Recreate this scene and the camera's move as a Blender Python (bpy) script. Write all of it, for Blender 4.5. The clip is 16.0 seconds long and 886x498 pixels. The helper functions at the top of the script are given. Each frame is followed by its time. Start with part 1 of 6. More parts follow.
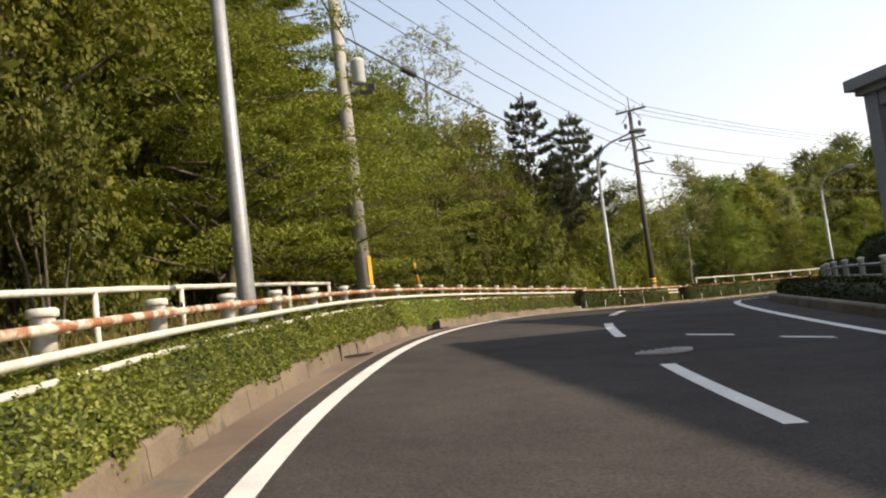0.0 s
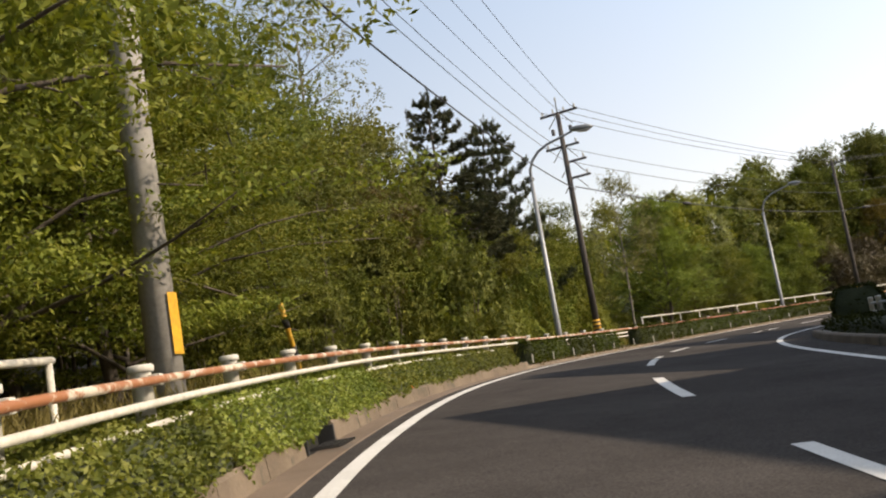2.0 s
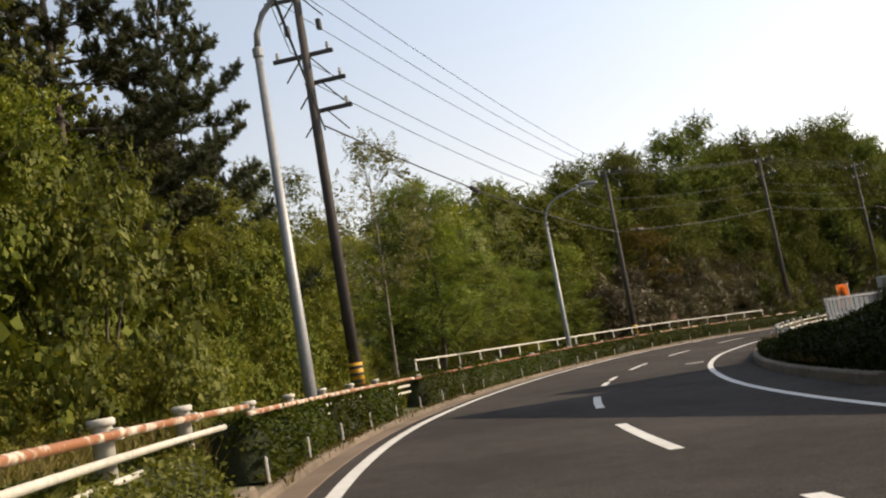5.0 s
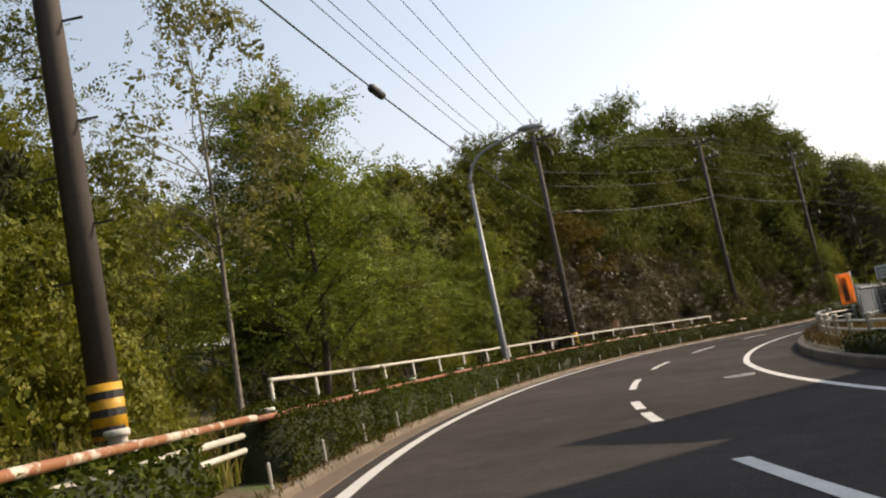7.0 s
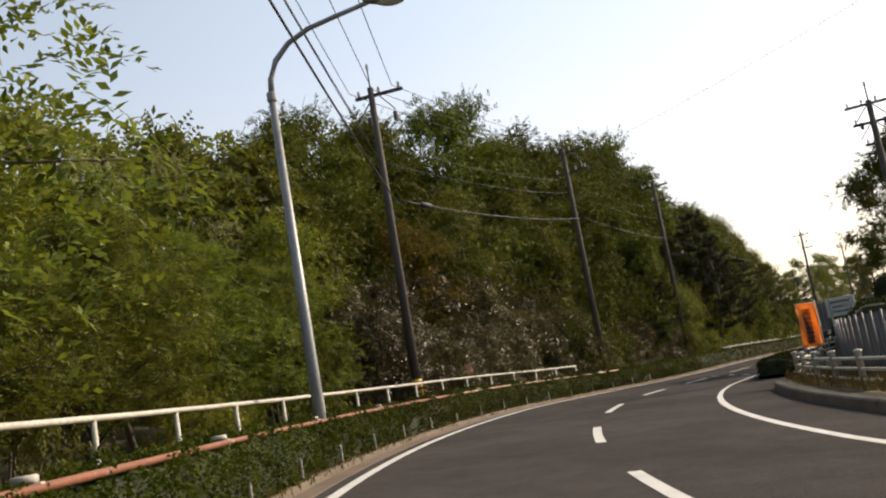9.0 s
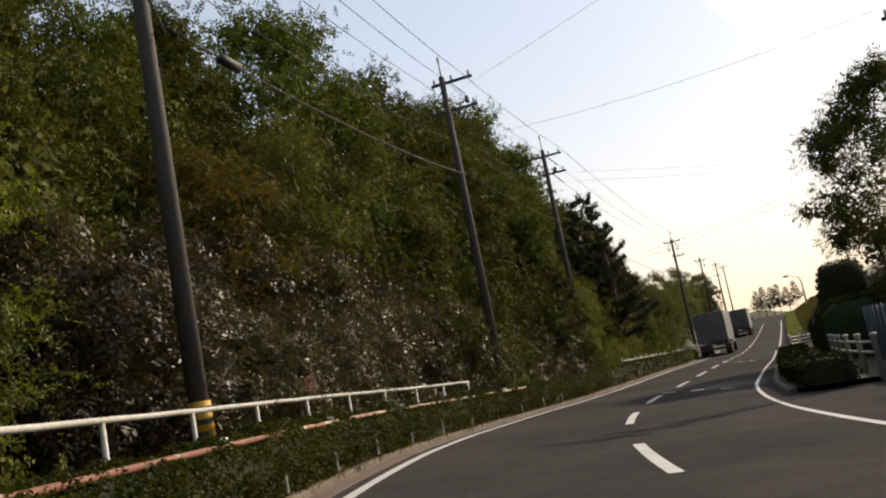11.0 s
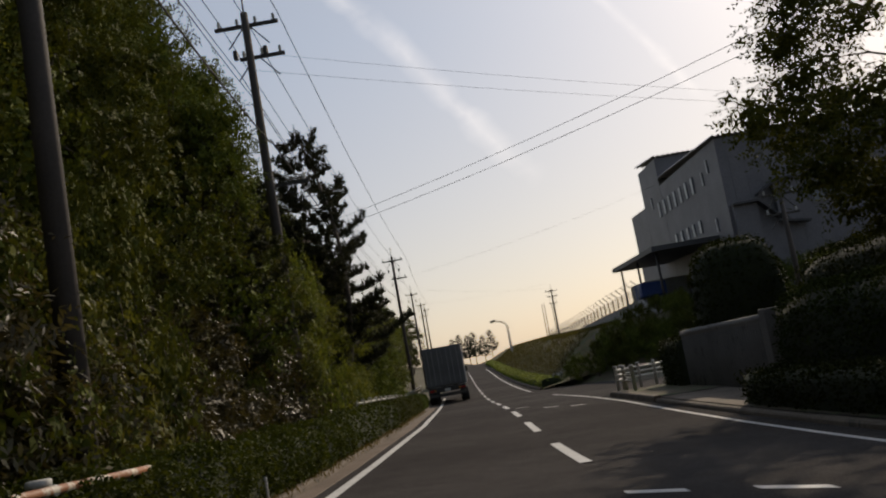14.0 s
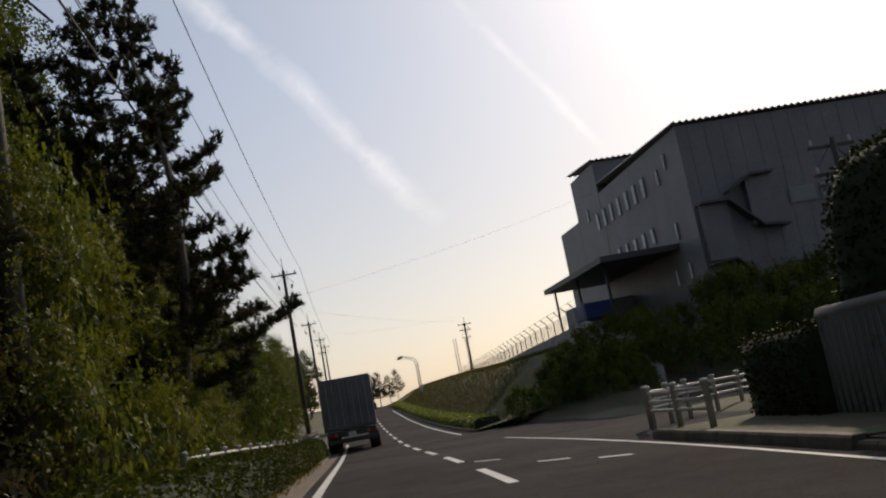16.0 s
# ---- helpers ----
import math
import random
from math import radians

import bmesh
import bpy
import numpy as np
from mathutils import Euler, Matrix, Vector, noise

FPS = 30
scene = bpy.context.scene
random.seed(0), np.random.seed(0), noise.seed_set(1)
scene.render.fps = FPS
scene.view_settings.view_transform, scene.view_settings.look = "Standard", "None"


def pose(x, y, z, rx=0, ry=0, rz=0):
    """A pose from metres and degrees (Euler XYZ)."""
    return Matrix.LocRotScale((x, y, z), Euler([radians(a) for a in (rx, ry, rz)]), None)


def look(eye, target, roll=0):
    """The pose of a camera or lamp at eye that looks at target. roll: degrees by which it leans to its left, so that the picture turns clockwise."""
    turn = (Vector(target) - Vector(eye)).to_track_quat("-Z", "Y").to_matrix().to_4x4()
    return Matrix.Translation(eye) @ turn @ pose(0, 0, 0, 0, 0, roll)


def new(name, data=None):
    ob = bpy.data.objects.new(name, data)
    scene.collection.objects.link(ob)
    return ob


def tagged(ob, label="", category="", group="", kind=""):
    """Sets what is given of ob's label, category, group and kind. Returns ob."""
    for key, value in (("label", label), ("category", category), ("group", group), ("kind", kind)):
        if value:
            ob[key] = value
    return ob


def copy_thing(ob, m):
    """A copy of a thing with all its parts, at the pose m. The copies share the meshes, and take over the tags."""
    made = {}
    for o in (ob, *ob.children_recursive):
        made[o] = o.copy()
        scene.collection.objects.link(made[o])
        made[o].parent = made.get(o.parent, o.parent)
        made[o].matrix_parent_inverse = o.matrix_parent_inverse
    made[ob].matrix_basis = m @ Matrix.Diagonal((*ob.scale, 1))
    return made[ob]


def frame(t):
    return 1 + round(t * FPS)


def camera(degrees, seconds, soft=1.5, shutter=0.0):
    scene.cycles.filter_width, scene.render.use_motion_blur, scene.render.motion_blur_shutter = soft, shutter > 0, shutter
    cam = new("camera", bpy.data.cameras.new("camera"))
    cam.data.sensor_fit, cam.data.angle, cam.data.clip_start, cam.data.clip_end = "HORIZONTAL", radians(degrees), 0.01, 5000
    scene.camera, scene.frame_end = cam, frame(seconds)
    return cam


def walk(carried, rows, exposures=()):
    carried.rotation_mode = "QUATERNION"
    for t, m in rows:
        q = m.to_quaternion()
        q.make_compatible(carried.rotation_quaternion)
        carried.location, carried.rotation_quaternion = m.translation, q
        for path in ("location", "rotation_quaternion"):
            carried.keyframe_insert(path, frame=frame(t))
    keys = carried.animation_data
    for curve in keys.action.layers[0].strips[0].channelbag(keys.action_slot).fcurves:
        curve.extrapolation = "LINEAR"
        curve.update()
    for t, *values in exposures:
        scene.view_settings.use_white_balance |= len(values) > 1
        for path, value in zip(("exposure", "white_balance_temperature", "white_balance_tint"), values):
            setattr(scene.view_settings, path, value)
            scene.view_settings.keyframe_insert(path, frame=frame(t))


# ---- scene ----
cam = camera(51.2, 16.0, soft=2.1)
METRES, EYE = 100.0, 1.04
ROWS = [
    (0.0, 0.0, 0.0, 0.0, 0.62, 5.27, 6.77),
    (0.5, -0.0011, 0.0257, 0.0017, -1.8, 5.8, 7.46),
    (1.0, -0.0018, 0.0513, 0.0035, -2.67, 7.15, 8.04),
    (1.5, -0.0019, 0.0777, 0.0053, -4.68, 8.03, 7.97),
    (2.0, -0.0011, 0.1047, 0.0069, -6.28, 7.3, 9.46),
    (2.5, 0.0012, 0.1312, 0.0085, -8.15, 10.72, 11.55),
    (3.0, 0.0044, 0.1582, 0.0094, -12.85, 7.3, 11.92),
    (3.5, 0.0083, 0.188, 0.0105, -13.66, 7.1, 8.68),
    (4.0, 0.0133, 0.2172, 0.0117, -14.25, 8.21, 7.29),
    (4.5, 0.0204, 0.2457, 0.0126, -19.72, 7.63, 8.99),
    (5.0, 0.03, 0.2756, 0.0127, -25.97, 6.93, 9.88),
    (7.5, 0.1008, 0.4137, 0.0113, -35.94, 7.51, 10.19),
    (8.0, 0.119, 0.4406, 0.0116, -40.15, 7.81, 8.79),
    (8.5, 0.1389, 0.4667, 0.0114, -43.21, 8.19, 9.03),
    (9.0, 0.1605, 0.4918, 0.0113, -45.83, 8.39, 9.81),
    (11.5, 0.288, 0.6059, 0.0103, -59.01, 8.99, 11.47),
    (12.0, 0.3171, 0.6247, 0.0102, -62.09, 9.47, 12.3),
    (12.5, 0.3466, 0.6413, 0.0099, -66.05, 7.36, 12.48),
    (13.0, 0.3766, 0.6557, 0.0093, -71.05, 4.99, 10.86),
    (13.5, 0.4076, 0.6685, 0.0088, -73.6, 6.64, 10.81),
    (14.0, 0.4386, 0.6791, 0.0081, -76.04, 7.79, 9.95),
    (14.5, 0.4697, 0.6886, 0.0075, -78.02, 8.8, 9.09),
    (15.0, 0.5005, 0.697, 0.0068, -79.31, 8.83, 9.1),
    (15.5, 0.534, 0.7062, 0.0066, -79.55, 12.43, 9.27),
    (16.0, 0.5616, 0.7115, 0.0056, -82.19, 9.41, 10.54),
]
EXPOSURES = [(t, stops, kelvin, 14) for t, stops, kelvin in ((0.0, 0.3, 7150), (1.0, 0.2, 7150), (3.0, 0.07, 7200), (5.0, -0.05, 7400), (7.5, -0.1, 7350), (9.0, -0.2, 7350), (11.3, -0.65, 7150), (12.5, -1.05, 7050), (14.0, -1.3, 6900), (16.0, -1.22, 6750))]
walk(cam, [(t, pose(0, 0, EYE) @ pose(METRES * x, METRES * y, METRES * z, 90 + pitch, roll, yaw)) for t, x, y, z, yaw, pitch, roll in ROWS], EXPOSURES)

# ---- light: a low afternoon sun ahead on the inner side of the bend, clear hazy sky ----
SUN_AZ, SUN_EL = radians(-19), radians(32)
world = bpy.data.worlds.new("world")
scene.world = world
world.use_nodes = True
wn = world.node_tree
sky = wn.nodes.new("ShaderNodeTexSky")
sky.sky_type, sky.sun_disc = "NISHITA", False
sky.sun_elevation, sky.sun_rotation = SUN_EL, radians(90) - SUN_AZ
sky.air_density, sky.dust_density, sky.ozone_density = 1.0, 1.8, 1.0
wn.nodes["Background"].inputs["Strength"].default_value = 0.1
wn.links.new(sky.outputs[0], wn.nodes["Background"].inputs["Color"])
haze, both = wn.nodes.new("ShaderNodeBackground"), wn.nodes.new("ShaderNodeAddShader")
wn.links.new(wn.nodes["Background"].outputs[0], both.inputs[0])
# haze lies thickest over the horizon
way, sep, thin = wn.nodes.new("ShaderNodeTexCoord"), wn.nodes.new("ShaderNodeSeparateXYZ"), wn.nodes.new("ShaderNodeMapRange")
wn.links.new(way.outputs["Generated"], sep.inputs[0])
wn.links.new(sep.outputs["Z"], thin.inputs[0])
for i, v in enumerate((0.04, 0.8, 0.46, 0.3)):
    thin.inputs[i + 1].default_value = v
# and scatters the light forward, so that the sky pales towards the sun
to_sun, glow, lit = wn.nodes.new("ShaderNodeVectorMath"), wn.nodes.new("ShaderNodeMapRange"), wn.nodes.new("ShaderNodeMath")
to_sun.operation, lit.operation = "DOT_PRODUCT", "MULTIPLY"
to_sun.inputs[1].default_value = (math.cos(SUN_AZ), math.sin(SUN_AZ), 0.0)
wn.links.new(way.outputs["Generated"], to_sun.inputs[0])
wn.links.new(to_sun.outputs["Value"], glow.inputs[0])
for i, v in enumerate((-0.45, 0.55, 0.82, 2.0)):
    glow.inputs[i + 1].default_value = v
wn.links.new(thin.outputs[0], lit.inputs[0])
wn.links.new(glow.outputs[0], lit.inputs[1])
wn.links.new(lit.outputs[0], haze.inputs["Strength"])
tone = wn.nodes.new("ShaderNodeValToRGB")
for end, (z, c) in zip(tone.color_ramp.elements, ((0.02, (1.0, 0.92, 0.8, 1)), (0.36, (0.76, 0.92, 1.12, 1)))):
    end.position, end.color = z, c
wn.links.new(sep.outputs["Z"], tone.inputs[0])
wn.links.new(tone.outputs[0], haze.inputs["Color"])
wn.links.new(haze.outputs[0], both.inputs[1])
wn.links.new(both.outputs[0], wn.nodes["World Output"].inputs["Surface"])
sun = new("sun", bpy.data.lights.new("sun", "SUN"))
sun.data.energy, sun.data.angle, sun.data.color = 5.4, radians(0.6), (1.0, 0.88, 0.7)
sun.matrix_world = look((0, 0, 60), (-math.cos(SUN_AZ) * math.cos(SUN_EL), -math.sin(SUN_AZ) * math.cos(SUN_EL), 60 - math.sin(SUN_EL)))

# ---- the road's axis: s metres along it, d metres to its left, h metres over the surface ----
CENTRE = [(2.91, -39.86, -2.34), (2.57, -23.86, -1.44), (2.22, -7.87, -0.54), (2.05, 0.13, -0.09), (1.98, 8.09, 0.44), (2.7, 16.14, 0.88),
          (4.46, 23.85, 1.09), (7.18, 31.34, 1.13), (10.84, 38.55, 1.09), (15.33, 45.16, 1.03), (20.61, 51.23, 0.99), (26.54, 56.56, 0.96),
          (33.07, 61.06, 0.91), (40.21, 64.66, 0.82), (47.8, 67.31, 0.67), (55.57, 69.27, 0.54), (71.26, 72.79, 0.43), (98.54, 79.1, 0.09),
          (118.02, 83.61, 0.26), (137.51, 88.12, 0.68), (156.99, 92.63, 1.29), (195.97, 101.64, 2.5), (210.58, 105.02, 2.83), (225.19, 108.4, 2.75), (270.0, 118.8, 0.6)]


def centre_table():
    p = np.array(CENTRE)
    s = np.concatenate([[0], np.cumsum(np.linalg.norm(np.diff(p[:, :2], axis=0), axis=1))])
    m = np.gradient(p, s, axis=0)
    out = []
    for i in range(len(p) - 1):
        h = s[i + 1] - s[i]
        for u in np.arange(0, 1, 0.5 / h):
            a, b, c, d = 2*u**3 - 3*u**2 + 1, u**3 - 2*u**2 + u, -2*u**3 + 3*u**2, u**3 - u**2
            out.append(a*p[i] + b*h*m[i] + c*p[i+1] + d*h*m[i+1])
    out = np.array(out)
    arc = np.concatenate([[0], np.cumsum(np.linalg.norm(np.diff(out[:, :2], axis=0), axis=1))])
    arc -= arc[np.argmin(abs(out[:, 1]) + abs(out[:, 0] - 2) * 0.01)]
    return arc, out


ARC, LINE = centre_table()


def fall(s):
    return float(np.interp(s, [80, 100], [0.05, 0.02]))


def along(s):
    x, y, z = (np.interp(s, ARC, LINE[:, i]) for i in range(3))
    e = 1.5
    dx, dy = (np.interp(s + e, ARC, LINE[:, i]) - np.interp(s - e, ARC, LINE[:, i]) for i in range(2))
    n = np.hypot(dx, dy)
    return x, y, z, dx / n, dy / n


# the left edge swings out round the bend and closes in after it
EDGE_BOW = ([10, 20, 32, 44, 62, 84, 91, 101, 112, 160], [0.0, -0.03, 0.1, 0.22, 0.22, 0.34, 0.18, -0.12, -0.4, -0.4])


def at(s, d, h=0.0, bowed=True):
    x, y, z, tx, ty = along(s)
    if bowed and 2.4 < d < 5.1:
        d += float(np.interp(s, *EDGE_BOW)) * float(np.interp(d, [2.4, 3.0, 3.9, 5.1], [0, 1, 1, 0]))
    return Vector((x - ty * d, y + tx * d, z + fall(s) * max(-9.0, min(9.0, d)) + h))



def bearing(s):
    _, _, _, tx, ty = along(s)
    return math.degrees(math.atan2(ty, tx))


def there(s, d, h=0.0, turn=0.0, size=1.0, bowed=True):
    """The pose of a thing on the ground at s, d; its x axis runs along the road."""
    p = at(s, d, h, bowed)
    return Matrix.LocRotScale(p, Euler((0, 0, radians(bearing(s) + turn))), (size, size, size))


# ---- materials ----
def shader(name, rough=0.7, metal=0.0):
    m = bpy.data.materials.new(name)
    m.use_nodes = True
    t = m.node_tree
    b = t.nodes["Principled BSDF"]
    b.inputs["Roughness"].default_value, b.inputs["Metallic"].default_value = rough, metal
    return m, t, b


def noise_node(t, scale, detail=4.0, rough=0.6, coords="Object"):
    c = t.nodes.new("ShaderNodeTexCoord")
    n = t.nodes.new("ShaderNodeTexNoise")
    n.inputs["Scale"].default_value, n.inputs["Detail"].default_value, n.inputs["Roughness"].default_value = scale, detail, rough
    t.links.new(c.outputs[coords], n.inputs["Vector"])
    return n


def ramp(t, source, stops):
    r = t.nodes.new("ShaderNodeValToRGB")
    r.color_ramp.elements[0].position, r.color_ramp.elements[0].color = stops[0][0], (*stops[0][1], 1)
    r.color_ramp.elements[1].position, r.color_ramp.elements[1].color = stops[-1][0], (*stops[-1][1], 1)
    for p, c in stops[1:-1]:
        e = r.color_ramp.elements.new(p)
        e.color = (*c, 1)
    t.links.new(source, r.inputs[0])
    return r


def mixed(t, kind, fac, a, b):
    m = t.nodes.new("ShaderNodeMix")
    m.data_type, m.blend_type = "RGBA", kind
    m.inputs[0].default_value = fac if isinstance(fac, float) else 1.0
    if not isinstance(fac, float):
        t.links.new(fac, m.inputs[0])
    for sock, v in ((m.inputs[6], a), (m.inputs[7], b)):
        if isinstance(v, tuple):
            sock.default_value = (*v, 1)
        else:
            t.links.new(v, sock)
    return m.outputs[2]


def bump(t, b, height, strength, distance):
    n = t.nodes.new("ShaderNodeBump")
    n.inputs["Strength"].default_value, n.inputs["Distance"].default_value = strength, distance
    t.links.new(height, n.inputs["Height"])
    t.links.new(n.outputs[0], b.inputs["Normal"])


def worn(name, low, high, scale=1.2, grain=40.0, rough=0.75, metal=0.0, relief=0.3, depth=0.004, stain=None, stain_at=0.6):
    """A surface whose colour drifts at a large and a fine scale, with stains of their own."""
    m, t, b = shader(name, rough, metal)
    big, fine = noise_node(t, scale, 5), noise_node(t, grain, 3)
    c = ramp(t, big.outputs[0], [(0.3, low), (0.7, high)]).outputs[0]
    f = ramp(t, fine.outputs[0], [(0.25, (0.62, 0.62, 0.62)), (0.75, (1.0, 1.0, 1.0))]).outputs[0]
    c = mixed(t, "MULTIPLY", 0.8, c, f)
    if stain:
        s = noise_node(t, scale * 2.7, 6, 0.7)
        k = ramp(t, s.outputs[0], [(stain_at, (0, 0, 0)), (stain_at + 0.08, (1, 1, 1))])
        c = mixed(t, "MIX", k.outputs[0], c, stain)
    t.links.new(c, b.inputs["Base Color"])
    bump(t, b, fine.outputs[0], relief, depth)
    return m


def leaf(name, dark, mid, light, through_light=0.35, rough=0.45, gloss=0.4):
    """Leaves: each its own tone, each tree its own cast, some light passing through."""
    m, t, b = shader(name, rough)
    b.inputs["Specular IOR Level"].default_value = gloss
    geo, info = t.nodes.new("ShaderNodeNewGeometry"), t.nodes.new("ShaderNodeObjectInfo")
    big, sprig = noise_node(t, 0.55, 3), noise_node(t, 3.2, 2)
    total = None
    for source, weight in ((geo.outputs["Random Per Island"], 0.4), (sprig.outputs[0], 0.75), (big.outputs[0], 0.6)):
        add = t.nodes.new("ShaderNodeMath")
        add.operation = "MULTIPLY_ADD"
        add.inputs[1].default_value, add.inputs[2].default_value = weight, -0.36
        t.links.new(source, add.inputs[0])
        if total is not None:
            t.links.new(total, add.inputs[2])
        total = add.outputs[0]
    c = ramp(t, total, [(0.2, dark), (0.52, mid), (0.85, light)]).outputs[0]
    hue = t.nodes.new("ShaderNodeHueSaturation")
    rng = t.nodes.new("ShaderNodeMapRange")
    rng.inputs[3].default_value, rng.inputs[4].default_value = 0.485, 0.515
    t.links.new(info.outputs["Random"], rng.inputs[0])
    t.links.new(rng.outputs[0], hue.inputs["Hue"])
    val = t.nodes.new("ShaderNodeMapRange")
    val.inputs[3].default_value, val.inputs[4].default_value = 0.7, 1.25
    t.links.new(info.outputs["Random"], val.inputs[0])
    t.links.new(val.outputs[0], hue.inputs["Value"])
    t.links.new(c, hue.inputs["Color"])
    t.links.new(hue.outputs[0], b.inputs["Base Color"])
    tr, mx = t.nodes.new("ShaderNodeBsdfTranslucent"), t.nodes.new("ShaderNodeMixShader")
    warm = mixed(t, "MULTIPLY", 1.0, hue.outputs[0], (1.2, 1.16, 0.6))
    t.links.new(warm, tr.inputs["Color"])
    mx.inputs[0].default_value = through_light
    t.links.new(b.outputs[0], mx.inputs[1])
    t.links.new(tr.outputs[0], mx.inputs[2])
    t.links.new(mx.outputs[0], t.nodes["Material Output"].inputs["Surface"])
    return m


def asphalt_material():
    m, t, b = shader("asphalt", 0.9)
    b.inputs["Specular IOR Level"].default_value = 0.02
    big, mid, fine = noise_node(t, 0.18, 5), noise_node(t, 1.6, 6, 0.7), noise_node(t, 48, 4, 0.85)
    c = ramp(t, big.outputs[0], [(0.35, (0.056, 0.052, 0.05)), (0.65, (0.083, 0.077, 0.073))]).outputs[0]
    c = mixed(t, "MULTIPLY", 0.6, c, ramp(t, mid.outputs[0], [(0.35, (0.7, 0.7, 0.7)), (0.6, (1, 1, 1))]).outputs[0])
    c = mixed(t, "MULTIPLY", 0.7, c, ramp(t, fine.outputs[0], [(0.34, (0.3, 0.3, 0.32)), (0.66, (1.5, 1.46, 1.42))]).outputs[0])
    t.links.new(c, b.inputs["Base Color"])
    bump(t, b, fine.outputs[0], 0.7, 0.01)
    return m


ASPHALT = asphalt_material()
PAINT = worn("road_paint", (0.62, 0.61, 0.58), (0.78, 0.77, 0.74), 2.0, 55, 0.7, stain=(0.2, 0.19, 0.185), stain_at=0.66)
FADED = worn("faded_road_paint", (0.2, 0.2, 0.2), (0.42, 0.41, 0.4), 3.0, 60, 0.75, stain=(0.09, 0.088, 0.088), stain_at=0.52)
CONCRETE = worn("weathered_concrete", (0.12, 0.09, 0.062), (0.23, 0.18, 0.13), 0.9, 35, 0.85, relief=0.6, depth=0.008, stain=(0.085, 0.072, 0.05), stain_at=0.55)
GUTTER = worn("gutter_concrete", (0.14, 0.098, 0.066), (0.23, 0.168, 0.118), 0.7, 45, 0.88, relief=0.5, depth=0.006, stain=(0.12, 0.1, 0.08), stain_at=0.58)
PALE = worn("pale_concrete", (0.3, 0.29, 0.27), (0.42, 0.41, 0.38), 0.8, 25, 0.85, relief=0.4, stain=(0.2, 0.19, 0.17))
DIRT = worn("soil_and_litter", (0.07, 0.055, 0.035), (0.15, 0.12, 0.07), 0.6, 14, 0.95, relief=0.8, depth=0.03, stain=(0.07, 0.1, 0.03), stain_at=0.52)
WHITE_PIPE = worn("white_pipe_paint", (0.55, 0.52, 0.44), (0.76, 0.73, 0.65), 2.5, 20, 0.5, relief=0.15, stain=(0.28, 0.16, 0.08), stain_at=0.68)
RUST_PIPE = worn("rust_streaked_pipe_paint", (0.66, 0.58, 0.46), (0.74, 0.68, 0.58), 1.4, 18, 0.6, relief=0.3, stain=(0.3, 0.12, 0.05), stain_at=0.43)
RED_PIPE = worn("red_rust_pipe", (0.22, 0.075, 0.04), (0.36, 0.14, 0.075), 1.5, 20, 0.65, relief=0.3, stain=(0.5, 0.42, 0.33), stain_at=0.6)
POST_PAINT = worn("chalky_post_paint", (0.5, 0.48, 0.42), (0.72, 0.7, 0.64), 3.0, 22, 0.65, relief=0.3, stain=(0.33, 0.2, 0.11), stain_at=0.63)
GALV = worn("galvanised_steel", (0.24, 0.25, 0.26), (0.34, 0.35, 0.36), 1.2, 24, 0.5, 0.35, relief=0.1)
LAMP_GREY = worn("grey_lamp_enamel", (0.2, 0.21, 0.21), (0.28, 0.29, 0.29), 2.0, 30, 0.4, 0.2)
POLE_CONC = worn("pole_concrete", (0.3, 0.285, 0.26), (0.42, 0.4, 0.37), 0.6, 20, 0.8, relief=0.25, stain=(0.2, 0.18, 0.15), stain_at=0.62)
POLE_WOOD = worn("dark_creosoted_pole", (0.05, 0.041, 0.035), (0.085, 0.071, 0.062), 0.8, 22, 0.8, relief=0.5)
IRON = worn("dark_iron", (0.05, 0.048, 0.046), (0.09, 0.085, 0.08), 3.0, 30, 0.55, 0.4)
PORCELAIN = worn("white_porcelain", (0.5, 0.5, 0.48), (0.62, 0.62, 0.6), 5.0, 30, 0.3)
TANK = worn("grey_tank_enamel", (0.42, 0.44, 0.44), (0.55, 0.57, 0.57), 2.0, 20, 0.45)
CABLE = worn("black_cable", (0.018, 0.018, 0.02), (0.03, 0.03, 0.032), 2.0, 20, 0.6)
YELLOW = worn("yellow_guard_plastic", (0.62, 0.32, 0.02), (0.75, 0.42, 0.03), 2.0, 20, 0.5, stain=(0.3, 0.17, 0.05), stain_at=0.62)
BLACK_PLASTIC = worn("black_plastic", (0.02, 0.02, 0.02), (0.04, 0.04, 0.04), 2.0, 20, 0.5)
BARK = worn("bark", (0.06, 0.048, 0.036), (0.13, 0.105, 0.08), 3.0, 18, 0.9, relief=0.9, depth=0.02)
PALE_BARK = worn("pale_bark", (0.16, 0.14, 0.11), (0.26, 0.23, 0.19), 3.0, 18, 0.9, relief=0.8, depth=0.015)
LEAF_MID = leaf("green_leaves", (0.04877, 0.06004, 0.01484), (0.1143, 0.1298, 0.02717), (0.2054, 0.2064, 0.04935), 0.32, 0.6, 0.16)
LEAF_BRIGHT = leaf("bright_green_leaves", (0.06323, 0.08143, 0.01288), (0.1489, 0.1721, 0.02569), (0.2533, 0.2481, 0.04817), 0.32, 0.6, 0.16)
LEAF_YELLOW = leaf("yellow_green_leaves", (0.08396, 0.09322, 0.01581), (0.1772, 0.1864, 0.02922), (0.2767, 0.265, 0.05634), 0.32, 0.6, 0.16)
LEAF_DARK = leaf("dark_glossy_leaves", (0.0405, 0.05568, 0.01082), (0.09572, 0.1114, 0.0195), (0.1841, 0.1916, 0.03245), 0.14, 0.68, 0.08)
